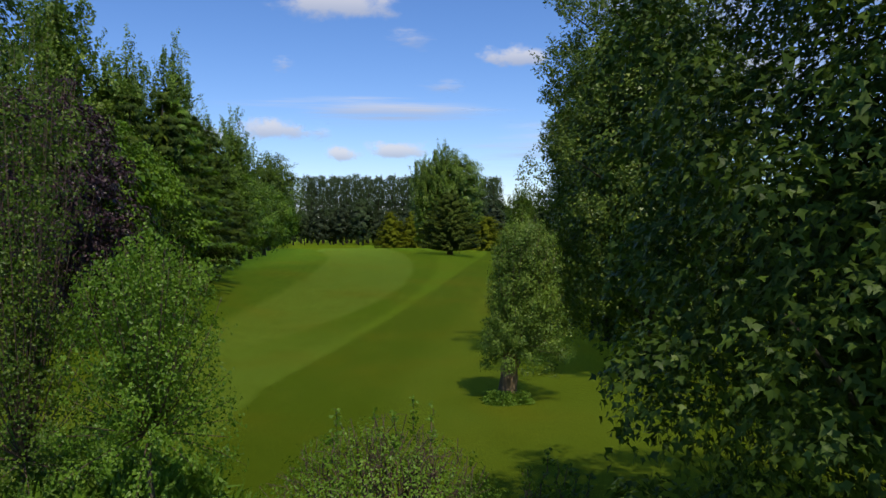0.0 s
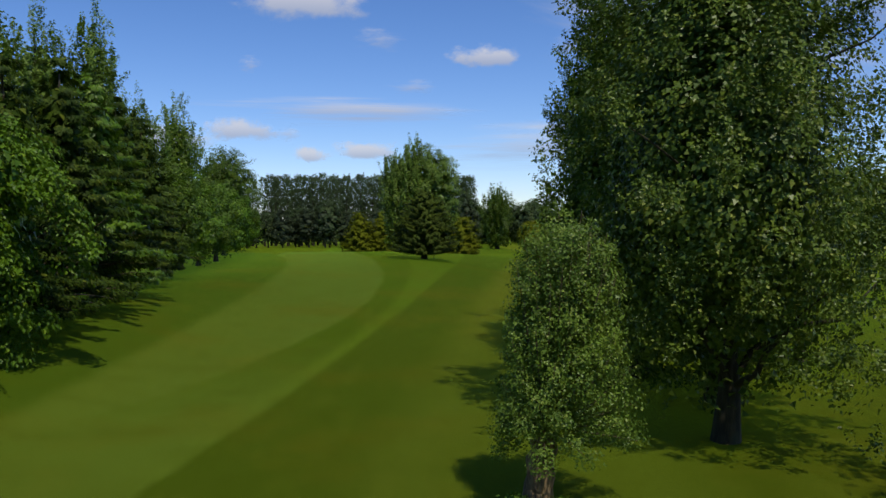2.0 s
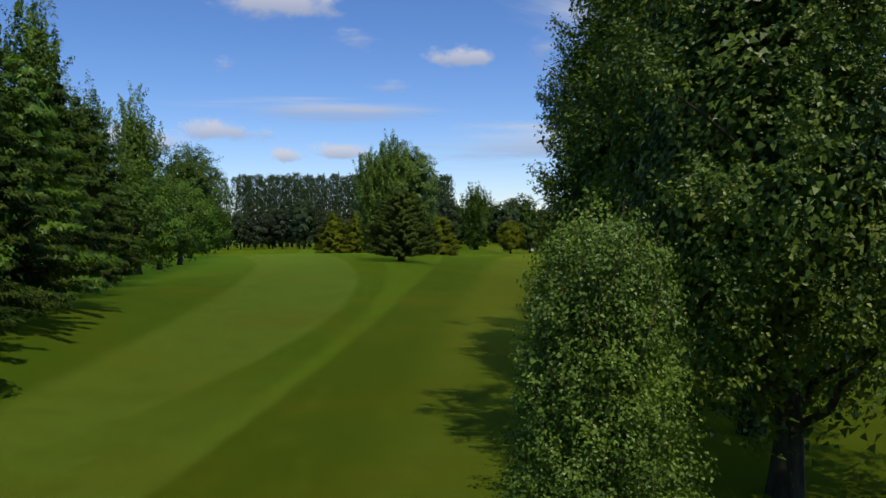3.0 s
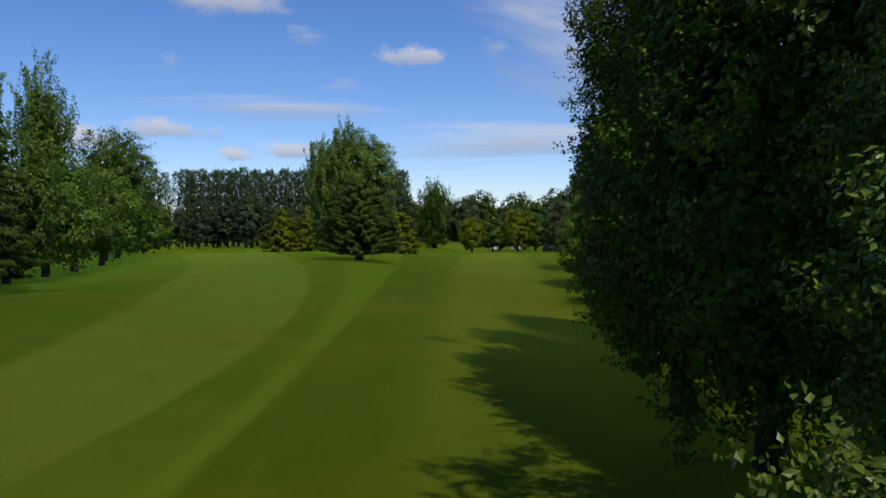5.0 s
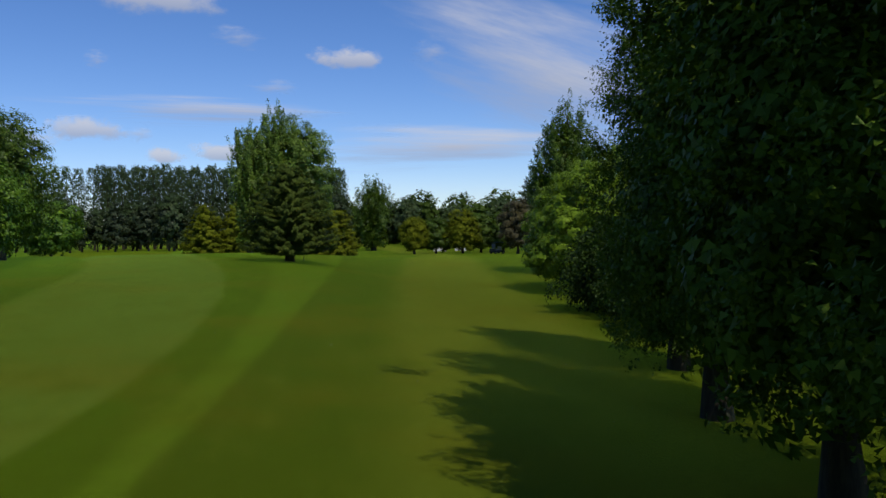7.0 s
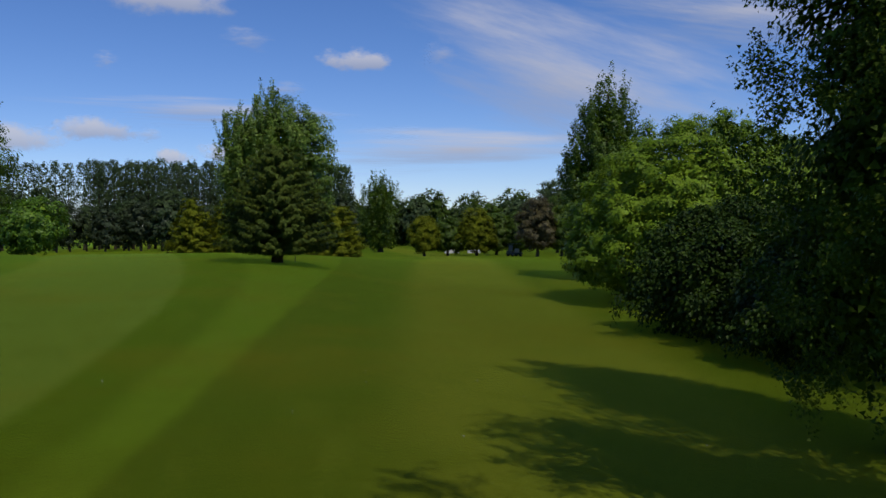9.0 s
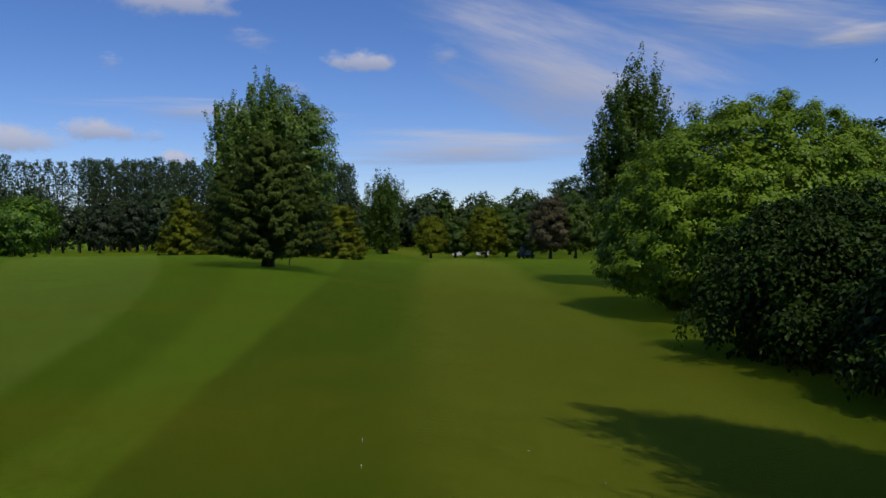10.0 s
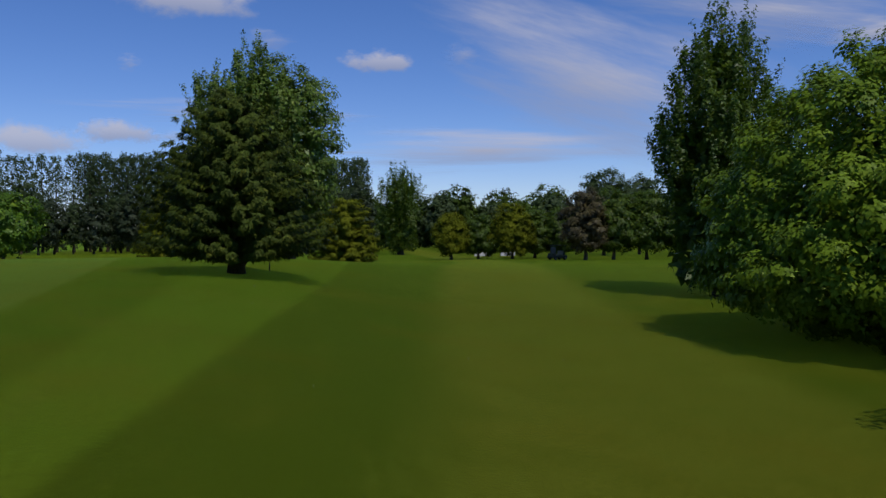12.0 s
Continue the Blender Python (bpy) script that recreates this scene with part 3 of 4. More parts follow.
# ---- clouds, far off ----
def cloud(azimuth, height, width, tall, material, label, tilt=0.0, far=3000.0):
    """A soft cloud sheet at a bearing (degrees right of +y) and height (degrees), facing the fairway."""
    a, e = radians(azimuth), radians(height)
    place = Vector((math.sin(a) * math.cos(e), math.cos(a) * math.cos(e), math.sin(e))) * far
    s = Shape()
    t = np.linspace(-1, 1, 9)
    grid = [(u, v, 0.06 * math.cos(u * 2.2) * math.cos(v * 1.8)) for v in t for u in t]
    i = np.arange(64)
    b = (i // 8) * 9 + i % 8
    s.add(grid, np.concatenate([np.stack([b, b + 1, b + 10], 1), np.stack([b, b + 10, b + 9], 1)]))
    ob = new("cloud", s.mesh("cloud", material, True))
    ob.matrix_world = look(place, place * 2, tilt) @ Matrix.Diagonal((far * math.tan(radians(width / 2)), far * math.tan(radians(tall / 2)), far * 0.01, 1))
    tagged(ob, label, "cloud", "clouds in the sky", "structure")


WHITE, VEIL = "small white fair-weather cloud in blue sky", "thin white veil of high cloud"
CLOUDS = [  # bearing, height, width and depth in degrees
    (6.5, 11.3, 9.3, 3.2, CUMULUS, WHITE),
    (-6.1, 4.5, 4.5, 2.4, CUMULUS, WHITE),
    (-2.2, 4.8, 7.7, 2.7, CUMULUS, WHITE),
    (-10.8, 6.2, 7.7, 3.4, CUMULUS, WHITE),
    (-6.3, 14.7, 13.9, 5.1, CUMULUS, WHITE),
    (-15.7, 5.3, 9.5, 4.5, CUMULUS, WHITE),
    (-1.2, 12.6, 5.6, 2.5, WISP, VEIL),
    (-10.2, 10.7, 2.5, 1.8, WISP, VEIL),
    (1.0, 9.4, 5.6, 1.6, WISP, VEIL),
    (12.1, 12.0, 4.4, 3.1, WISP, VEIL),
    (-7.7, 6.1, 3.1, 1.8, WISP, VEIL),
    (21.5, 9.8, 38.0, 15.0, CIRRUS, VEIL, -18),
    (32.5, 13.6, 32.4, 7.5, CIRRUS, VEIL, -12),
    (-4.7, 7.8, 29.9, 3.1, CIRRUS, VEIL),
    (13.0, 5.4, 34.0, 5.2, CIRRUS, VEIL),
    (38.2, 11.9, 10.0, 3.1, CIRRUS, VEIL),
]
for row in CLOUDS:
    cloud(*row)


# ---- trees beside the path ----
shoot_tree("poplar_sapling", -3.75, 10.8, 1.3, 5.1, 2.45, SHRUB_LEAF, BARK, "young poplar with thin trunk and loose fan of shoots", seed=1, shoots=80, tufts=16, trunk=0.09, per=13, size=0.056, spread=0.16, spill=1.1, category="sapling", twig=TWIG, bough=0.008)
shoot_tree("poplar_sapling", -5.75, 11.4, 1.35, 8.2, 1.9, GREEN_LEAF, BARK, "tall young tree with open foliage above rough weeds", seed=2, shoots=90, tufts=17, trunk=0.09, per=13, size=0.06, spread=0.19, spill=1.0, category="sapling", twig=TWIG, bough=0.008)
broad_tree("sycamore_tree", 6.5, 8.6, 4.4, 13.5, SYCAMORE_LEAF, BARK, "dense dark green sycamore with lobed leaves", seed=3, low=0.02, boughs=210, tufts=9, per=25, size=0.114, spread=0.36, form=PALM, trunk=0.26, top=0.7, lumps=0.12, limbs=14, category="sycamore tree", bough=0.15, core=2.6, rim=0.88, fill=1.4, fill_form=TRILOBE, column=3.6, heart_leaves=20000, uneven=0.4, gore=0.042, gore_form=TRILOBE, deep=0.95, cleft=(-160, 26, 0.3, 1.08), habit="spray")
# this second sycamore is an addition, out of view, to shade the tall poplar
broad_tree("sycamore_tree", 13.2, 16.6, 3.4, 14.5, SYCAMORE_LEAF, BARK, "unseen sycamore added to shade the tall poplar", seed=130, low=0.02, boughs=70, tufts=8, per=14, size=0.24, spread=0.5, form=TRILOBE, trunk=0.22, top=0.6, limbs=6, category="sycamore tree", bough=0.2, core=1.2, rim=0.86, fill=1.2, column=3.0, heart_leaves=2500, gore=0.08, habit="spray")
broad_tree("alder_tree", -18.6, 31.5, 3.6, 18.0, GREEN_LEAF, BARK, "tall leafy broadleaf tree in dull shade", seed=4, low=0.04, boughs=100, tufts=10, per=13, size=0.15, spread=0.36, trunk=0.24, column=3.5, core=3.0, fill=1.9, rim=0.9, heart_leaves=6000, gore=0.08, uneven=0.5, habit="twig")


def thorn_bush(x, y, r, height, leaf, label, seed, stems=130, tufts=420, per=22, size=0.055):
    """A domed bush: crooked reddish stems with small leaves and a few tall sprigs."""
    rng = np.random.default_rng(5000 + seed)
    root = tree_root("thorn_bush", x, y, label, "bush")
    crown = Shape()
    a, f = rng.uniform(0, 2 * np.pi, stems), np.sqrt(rng.random(stems))
    for k in range(stems):
        end = (r * f[k] * math.cos(a[k]), r * f[k] * math.sin(a[k]), height * (1 - 0.42 * f[k] ** 2 + rng.uniform(-0.1, 0.06)))
        wood = Shape()
        tube(wood, bend(rng, (end[0] * 0.35, end[1] * 0.35, 0), end, 9, 0.1, 0.045), np.linspace(0.022, 0.005, 9), 4)
        part("stem", wood, TWIG, root, "", True)
    a, f = rng.uniform(0, 2 * np.pi, tufts), np.sqrt(rng.random(tufts))
    c = np.stack([r * 1.05 * f * np.cos(a), r * 1.05 * f * np.sin(a), height * (1 - 0.45 * f**2) * rng.uniform(0.62, 1.0, tufts)], 1)
    leaves(crown, rng, c, unit(c * np.array([1, 1, 0.3]) + 0.01), per, 0.2, size, RHOMB)
    for k in range(7):
        b, g = rng.uniform(0, 2 * np.pi), rng.uniform(0.1, 0.7)
        foot = np.array([r * g * math.cos(b), r * g * math.sin(b), height * 0.85])
        tip = foot + np.array([rng.uniform(-0.15, 0.15), rng.uniform(-0.15, 0.15), rng.uniform(0.35, 0.65)])
        p = bend(rng, foot, tip, 6)
        wood = Shape()
        tube(wood, p, np.linspace(0.012, 0.004, 6), 4)
        part("stem", wood, TWIG, root, "", True)
        leaves(crown, rng, p, unit(rng.normal(size=(6, 3))), 9, 0.09, size * 1.3)
    part("crown", crown, leaf, root)


thorn_bush(-0.7, 11.6, 1.75, 2.35, SHRUB_LEAF, "straggly domed bush with reddish stems and small leaves", 1, 170, 460, 20, 0.05)
thorn_bush(1.6, 10.6, 0.9, 1.75, GREEN_LEAF, "low dark leafy bush on grass", 2, 50, 200)


def weeds(seed, x0, x1, y0, y1, height, count, name, label, leaf, size, form=RHOMB, rise=-0.35):
    """Rank growth: upright stems with leaves all the way up, in one sheet."""
    rng = np.random.default_rng(6000 + seed)
    s = Shape()
    x, y = rng.uniform(x0, x1, count), rng.uniform(y0, y1, count)
    a = np.arctan2((y - (y0 + y1) / 2) / (y1 - y0), (x - (x0 + x1) / 2) / (x1 - x0))
    far = np.hypot((x - (x0 + x1) / 2) / (x1 - x0), (y - (y0 + y1) / 2) / (y1 - y0)) * 2 - 0.12 * np.sin(3 * a + seed) - 0.08 * np.sin(7 * a)
    keep = far < 1.0
    x, y, edge, count = x[keep], y[keep], np.clip((1.02 - far[keep]) / 0.35, 0.15, 1), int(keep.sum())
    h = height * edge * rng.uniform(0.6, 1.1, count)
    for level in (0.25, 0.5, 0.75, 1.0):
        c = np.stack([x + rng.normal(size=count) * 0.05, y + rng.normal(size=count) * 0.05, h * level], 1)
        c[:, 2] += [ground_height(p, q) for p, q in zip(x, y)]
        o = unit(np.stack([rng.normal(size=count), rng.normal(size=count), np.full(count, 0.3)], 1))
        leaves(s, rng, c, o, 3, 0.1, size, form, 0.7, tip=(0.5, rise))
    ob = new(name, s.mesh(name, leaf))
    tagged(ob, label, "weeds", kind="stuff")


weeds(3, -12.0, -2.2, 9.0, 15.5, 1.45, 7500, "tall_grass", "tall unmown grass round young trees", WEED_LEAF, 0.26, NEEDLE, 1.4)

shoot_tree("pollard_tree", 2.25, 23.3, 1.35, 5.4, 1.55, POPLAR_LEAF, PALE_BARK, "pollarded poplar, thick split trunk with dense upright shoots", seed=5, shoots=120, tufts=24, per=19, size=0.06, spread=0.19, trunk=0.3, taper=0.25, bough=0.009, shift=(0.6, 0.2), spill=0.9, twig=TWIG, fill=900)
weeds(2, 1.55, 2.95, 22.6, 23.8, 0.32, 420, "grass_tuft", "uncut grass and suckers round a trunk foot", WEED_LEAF, 0.075)

ROW = "tall poplars along the fairway edge"
broad_tree("poplar_tree", 7.6, 27.8, 3.5, 15.5, GREY_POPLAR_LEAF, POPLAR_BARK, "tall poplar with glinting grey-green leaves", "poplar tree", ROW, seed=6, low=0.01, boughs=150, tufts=11, per=40, size=0.1, spread=0.38, trunk=0.26, column=3.8, lumps=0.24, bough=0.19, core=4.0, fill=1.5, rim=0.86, limbs=14, top=0.6, skirt=0.22, heart_leaves=16000, uneven=0.5, gore=0.06, cleft=(-116, 28, 0.295, 0.72), loose=0.75, habit="twig", hem=0.8)
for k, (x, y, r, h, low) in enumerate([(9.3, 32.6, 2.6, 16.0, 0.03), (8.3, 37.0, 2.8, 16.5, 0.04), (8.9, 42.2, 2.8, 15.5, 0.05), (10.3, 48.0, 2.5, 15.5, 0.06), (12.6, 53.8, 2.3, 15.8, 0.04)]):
    broad_tree("poplar_tree", x, y, r, h, SHADED_POPLAR_LEAF, POPLAR_BARK, "tall poplar with leaves coloured dark for shade", "poplar tree", ROW, seed=8 + k, low=low, boughs=120, tufts=11, per=30 + 12 * (k > 2), size=0.12 - 0.035 * (k > 2), form=DART, spread=0.42, trunk=0.26, column=4.0, lumps=0.2, bough=0.24, rim=0.9, fill=1.9, core=3.0, limbs=12, top=0.78, heart_leaves=6500 + 7500 * (k > 3), gore=0.1, uneven=0.5, habit="twig", hem=0.7)
for k, (x, y, r, h) in enumerate([(16.2, 41.0, 2.6, 11.0), (18.0, 49.0, 2.8, 12.0), (19.2, 57.5, 3.2, 14.0)]):
    broad_tree("poplar_tree", x, y, r, h, POPLAR_LEAF, POPLAR_BARK, "leafy poplar behind the fairway row", "poplar tree", ROW, seed=14 + k, low=0.04, boughs=70, tufts=9, per=12, size=0.17, spread=0.42, trunk=0.2, column=3.0, lumps=0.26, bough=0.24, rim=0.8, fill=1.5, core=0.8, limbs=4, top=0.7, heart_leaves=1200, gore=0.09)

broad_tree("lime_tree", 18.9, 68.0, 4.1, 4.8, SHADED_LIME_LEAF, BARK, "low spreading dark green tree, deepened for shade, with skirts over the grass", seed=20, low=0.1, column=1.35, boughs=120, tufts=10, per=30, size=0.16, spread=0.5, trunk=0.22, top=0.78, lumps=0.2, bough=0.17, uneven=0.4, core=2.4, fill=1.4, rim=0.9, heart_leaves=4000, gore=0.08, habit="spray")
broad_tree("lime_tree", 17.4, 62.0, 2.9, 4.5, SHADED_LIME_LEAF, BARK, "small dark green tree, deepened for shade, beside a larger spreading one", seed=24, low=0.12, column=1.35, boughs=70, tufts=9, per=28, size=0.16, spread=0.5, trunk=0.22, top=0.78, lumps=0.2, bough=0.19, uneven=0.4, core=2.4, fill=1.4, rim=0.9, heart_leaves=3000, gore=0.08, habit="spray")
broad_tree("lime_tree", 24.6, 81.0, 7.4, 9.4, LIME_LEAF, BARK, "big bushy bright green tree with skirts near the grass", seed=21, low=0.06, boughs=640, tufts=5, per=38, size=0.165, form=DART, spread=0.36, trunk=0.3, top=0.82, uneven=0.3, loose=0.3, lumps=0.14, bough=0.065, column=1.8, core=2.6, fill=1.4, rim=0.94, skirt=0.05, heart_leaves=4000, gore=0.07)
poplar_tree("poplar_tree", 26.3, 97.4, 3.8, 15.9, GREEN_LEAF, POPLAR_BARK, "large dark spire-topped poplar beyond bushy trees", seed=22, plumes=52, tufts=46, per=24, size=0.185, spread=0.4, low=0.03, trunk=0.36, point=0.62, slim=0.2, gap=0.07, heart_leaves=4000)

# ---- left edge of the fairway ----
LEFT = "trees along the far fairway edge"
broad_tree("copper_maple_tree", -14.0, 27.8, 3.4, 9.0, PURPLE_LEAF, BARK, "dark purple-leaved maple between green trees", "maple tree", LEFT, seed=30, low=0.06, boughs=80, tufts=10, per=30, size=0.15, spread=0.44, column=2.6, heart_leaves=4000, gore=0.08, core=1.6, fill=1.5, rim=0.9, habit="spray")
broad_tree("maple_tree", -13.8, 33.4, 3.3, 8.4, MAPLE_LEAF, BARK, "bright green maple with branches down to grass", "maple tree", LEFT, seed=31, low=0.06, boughs=90, tufts=10, per=32, size=0.16, spread=0.42, lumps=0.28, column=2.6, bough=0.2, uneven=0.5, heart_leaves=3000, gore=0.08, habit="spray")
conifer_tree("spruce_tree", -14.2, 38.6, 3.6, 10.0, CONIFER_LEAF, "dark green conifer with sagging boughs over grass", LEFT, seed=32, curve=0.62, per=46, size=0.22, low=0.08, droop=0.32, whorls=13, arms=17, ragged=0.3, bush=0.75)
conifer_tree("spruce_tree", -14.4, 44.0, 3.8, 10.8, CONIFER_LEAF, "green conifer with layered drooping boughs", LEFT, seed=33, curve=0.62, per=46, size=0.26, low=0.1, droop=0.32, whorls=13, arms=17, ragged=0.3, bush=0.75)
conifer_tree("spruce_tree", -15.3, 50.0, 3.8, 11.2, MAPLE_LEAF, "yellow-green conifer with brown-tinged boughs", LEFT, seed=34, curve=0.62, per=46, size=0.26, low=0.1, droop=0.32, whorls=13, arms=17, ragged=0.3, bush=0.75)
conifer_tree("spruce_tree", -16.4, 56.5, 3.8, 11.2, CONIFER_LEAF, "dark green conifer with layered boughs", LEFT, seed=35, curve=0.62, per=46, size=0.26, low=0.1, droop=0.32, whorls=13, arms=17, ragged=0.3, bush=0.75)
conifer_tree("spruce_tree", -17.0, 63.0, 3.6, 10.6, CONIFER_LEAF, "dark green conifer over grass", LEFT, seed=36, curve=0.62, per=46, size=0.26, low=0.1, droop=0.32, whorls=13, arms=17, ragged=0.3, bush=0.75)
for k, (x, y, r, h, low, leaf, label) in enumerate([
        (-18.0, 70.0, 3.3, 8.4, 0.03, GREEN_LEAF, "round green tree over grass edge"), (-18.4, 77.5, 3.3, 8.0, 0.05, MAPLE_LEAF, "bright green tree at grass edge"),
        (-18.8, 85.0, 3.3, 8.0, 0.09, GREEN_LEAF, "green broadleaf tree with bare lower trunk"), (-19.0, 93.0, 3.4, 7.8, 0.11, MAPLE_LEAF, "leafy green tree with bare lower trunk"),
        (-20.8, 101.0, 3.4, 7.2, 0.11, MAPLE_LEAF, "light green tree with bare lower trunk"), (-21.4, 108.0, 4.2, 13.4, 0.08, GREEN_LEAF, "tall round-headed green tree"),
        (-23.5, 112.0, 3.0, 6.0, 0.08, LIME_LEAF, "small light green round tree"), (-34.0, 178.0, 5.0, 9.0, 0.08, MAPLE_LEAF, "yellow-green round tree before far poplars")]):
    broad_tree("maple_tree", x, y, r, h, leaf, BARK, label, "maple tree", LEFT, seed=37 + k, low=low, boughs=120 if k == 5 else 60, tufts=9, per=15, size=0.21 + 0.02 * (k > 2) + 0.2 * (k > 6), spread=0.5 + 0.3 * (k > 6), lumps=0.28, limbs=4)
BACK = "poplars behind the edge trees"
for k, (x, y, r, h) in enumerate([(-18.8, 41.5, 2.3, 18.6), (-16.7, 42.5, 1.9, 13.2), (-18.8, 60.0, 2.0, 18.0), (-20.5, 47.0, 2.0, 13.0), (-21.5, 58.0, 2.3, 17.6), (-20.0, 71.0, 2.1, 14.6), (-19.8, 82.0, 2.6, 15.8), (-23.0, 34.0, 2.4, 15.0), (-23.0, 64.0, 2.2, 13.0), (-23.5, 76.0, 2.2, 13.0)]):
    poplar_tree("poplar_tree", x, y, r, h, POPLAR_LEAF, POPLAR_BARK, "slender upright poplar with feathery pointed tops", BACK, seed=50 + k, plumes=26, heart_leaves=1200, tufts=44, per=20 if k in (0, 1, 2, 4, 5, 6) else 13, size=0.175, spread=0.34, low=0.08, trunk=0.22, point=0.8, limbs=4, slim=0.18, gap=0.09)

# ---- middle and distance ----
conifer_tree("cypress_tree", 2.4, 92.0, 3.8, 7.0, BLUE_CONIFER_LEAF, "broad dark green cypress with layered boughs on fairway", seed=60, whorls=34, arms=18, per=46, size=0.2, low=0.09, trunk=0.27, curve=0.4, droop=0.1, ragged=0.36, stems=5, bush=0.62)
poplar_tree("poplar_tree", 2.0, 118.6, 3.4, 16.0, POPLAR_LEAF, POPLAR_BARK, "large many-stemmed poplar behind a cypress", seed=61, plumes=40, heart_leaves=2500, tufts=46, per=28, size=0.2, spread=0.42, low=0.05, trunk=0.4, point=0.74, slim=0.13)
poplar_tree("poplar_tree", -0.7, 118.9, 2.2, 14.6, POPLAR_LEAF, POPLAR_BARK, "narrow upright poplar beside a taller one", seed=67, plumes=20, heart_leaves=900, tufts=44, per=28, size=0.2, spread=0.4, low=0.05, trunk=0.3, point=0.86, slim=0.16)
broad_tree("poplar_tree", 4.4, 119.5, 3.6, 14.6, POPLAR_LEAF, POPLAR_BARK, "round-shouldered poplar beside a taller one", "poplar tree", seed=66, low=0.06, boughs=110, tufts=10, per=20, size=0.235, spread=0.55, trunk=0.4, column=2.6, lumps=0.3, top=0.5, bough=0.24)
conifer_tree("golden_cypress", -6.4, 135.0, 3.0, 6.4, GOLD_LEAF, "golden yellow cypress shrub at wood edge", "golden cypresses", seed=62, whorls=16, arms=11, per=30, size=0.34, low=0.04, curve=0.5, category="golden cypress")
conifer_tree("golden_cypress", -3.0, 137.0, 2.6, 6.5, GOLD_LEAF, "golden cypress with dull lower boughs", "golden cypresses", seed=63, whorls=16, arms=11, per=28, size=0.34, low=0.04, curve=0.5, category="golden cypress")
conifer_tree("golden_cypress", 9.6, 135.5, 3.3, 5.9, GOLD_LEAF, "rounded golden yellow cypress on grass", "golden cypresses", seed=64, whorls=16, arms=12, per=34, size=0.34, low=0.03, curve=0.26, category="golden cypress")
poplar_tree("poplar_tree", 21.3, 184.0, 3.9, 14.6, GREEN_LEAF, POPLAR_BARK, "pair-topped poplar standing alone far off", seed=65, plumes=26, tufts=44, per=16, size=0.26, spread=0.5, slim=0.14, low=0.02, trunk=0.4, point=0.86, limbs=2)
rng_far = np.random.default_rng(77)
FAR = "far line of tall poplars"


def column_poplar(x, y, r, height, seed):
    """A far shelter-belt poplar: a narrow blunt column of foliage, thinner where the stem shows."""
    rng = np.random.default_rng(7000 + seed)
    root = tree_root("far_poplar", x, y, "tall narrow poplar in a far shelter belt", "poplar tree", FAR)
    add_trunk(root, rng, height * 0.9, 0.22, POPLAR_BARK)
    crown = Shape()
    t = np.concatenate([rng.uniform(0.04, 0.5, 90), rng.uniform(0.4, 1.0, 260)])
    wide = r * (0.84 + 0.16 * np.sin(np.pi * np.clip((t - 0.3) / 0.7, 0, 1))) * np.clip((1.03 - t) / 0.08, 0.25, 1) ** 0.6 * (1 + 0.16 * np.sin(9 * t + seed))
    a = rng.uniform(0, 2 * np.pi, len(t))
    f = np.sqrt(rng.uniform(0.15, 1, len(t)))
    c = np.stack([np.cos(a) * wide * f, np.sin(a) * wide * f, t * height * 0.97], 1)
    o = unit(np.stack([np.cos(a), np.sin(a), 0.25 + 0 * a], 1))
    twigs(crown, rng, c, o, 8, 1.0, 0.36, FLAKE, 1.8, 0.24, 0.45)
    part("crown", crown, HAZY_FAR_LEAF, root)
    return root


bases = [column_poplar(-64 + 2.5 * k, 214.0, 1.5, 18.0, k) for k in range(4)]
for k in range(4, 66):
    thick = k > 12  # the belt stands two deep towards the middle
    x = -64 + 2.5 * min(k, 12) + 1.0 * max(0, k - 12) + rng_far.uniform(-0.3, 0.3)
    y = 214 + (4 * (k % 3) if thick else 0) + rng_far.uniform(-0.6, 0.6)
    m = Matrix.Translation(rest(x, y)) @ Matrix.Rotation(rng_far.uniform(0, 6.28), 4, "Z") @ Matrix.Scale(rng_far.uniform(0.96, 1.03), 4)
    copy_thing(bases[k % 4], m)
HEDGE = "wood edge below the far poplars"
edge_trees = [broad_tree("wood_edge_tree", -50 + 5 * k, 205.0, 3.6, 12.0 + k, [UNDER_LEAF, UNDER_LEAF, HAZY_FAR_LEAF][k], BARK, "dark green undergrowth tree at wood edge", group=HEDGE, seed=80 + k, low=0.06, boughs=34, tufts=7, per=8, size=0.52, spread=0.6, form=FLAKE, limbs=0, core=0.6, fill=1.5, heart_leaves=300) for k in range(3)]
for k in range(3, 34):
    x, y = -66 + 2.5 * k + rng_far.uniform(-1, 1), 203 + rng_far.uniform(-5, 4)
    copy_thing(edge_trees[k % 3], Matrix.Translation(rest(x, y)) @ Matrix.Rotation(rng_far.uniform(0, 6.28), 4, "Z") @ Matrix.Scale(rng_far.uniform(0.65, 0.95), 4))
ORN = "ornamental trees by the far drive"
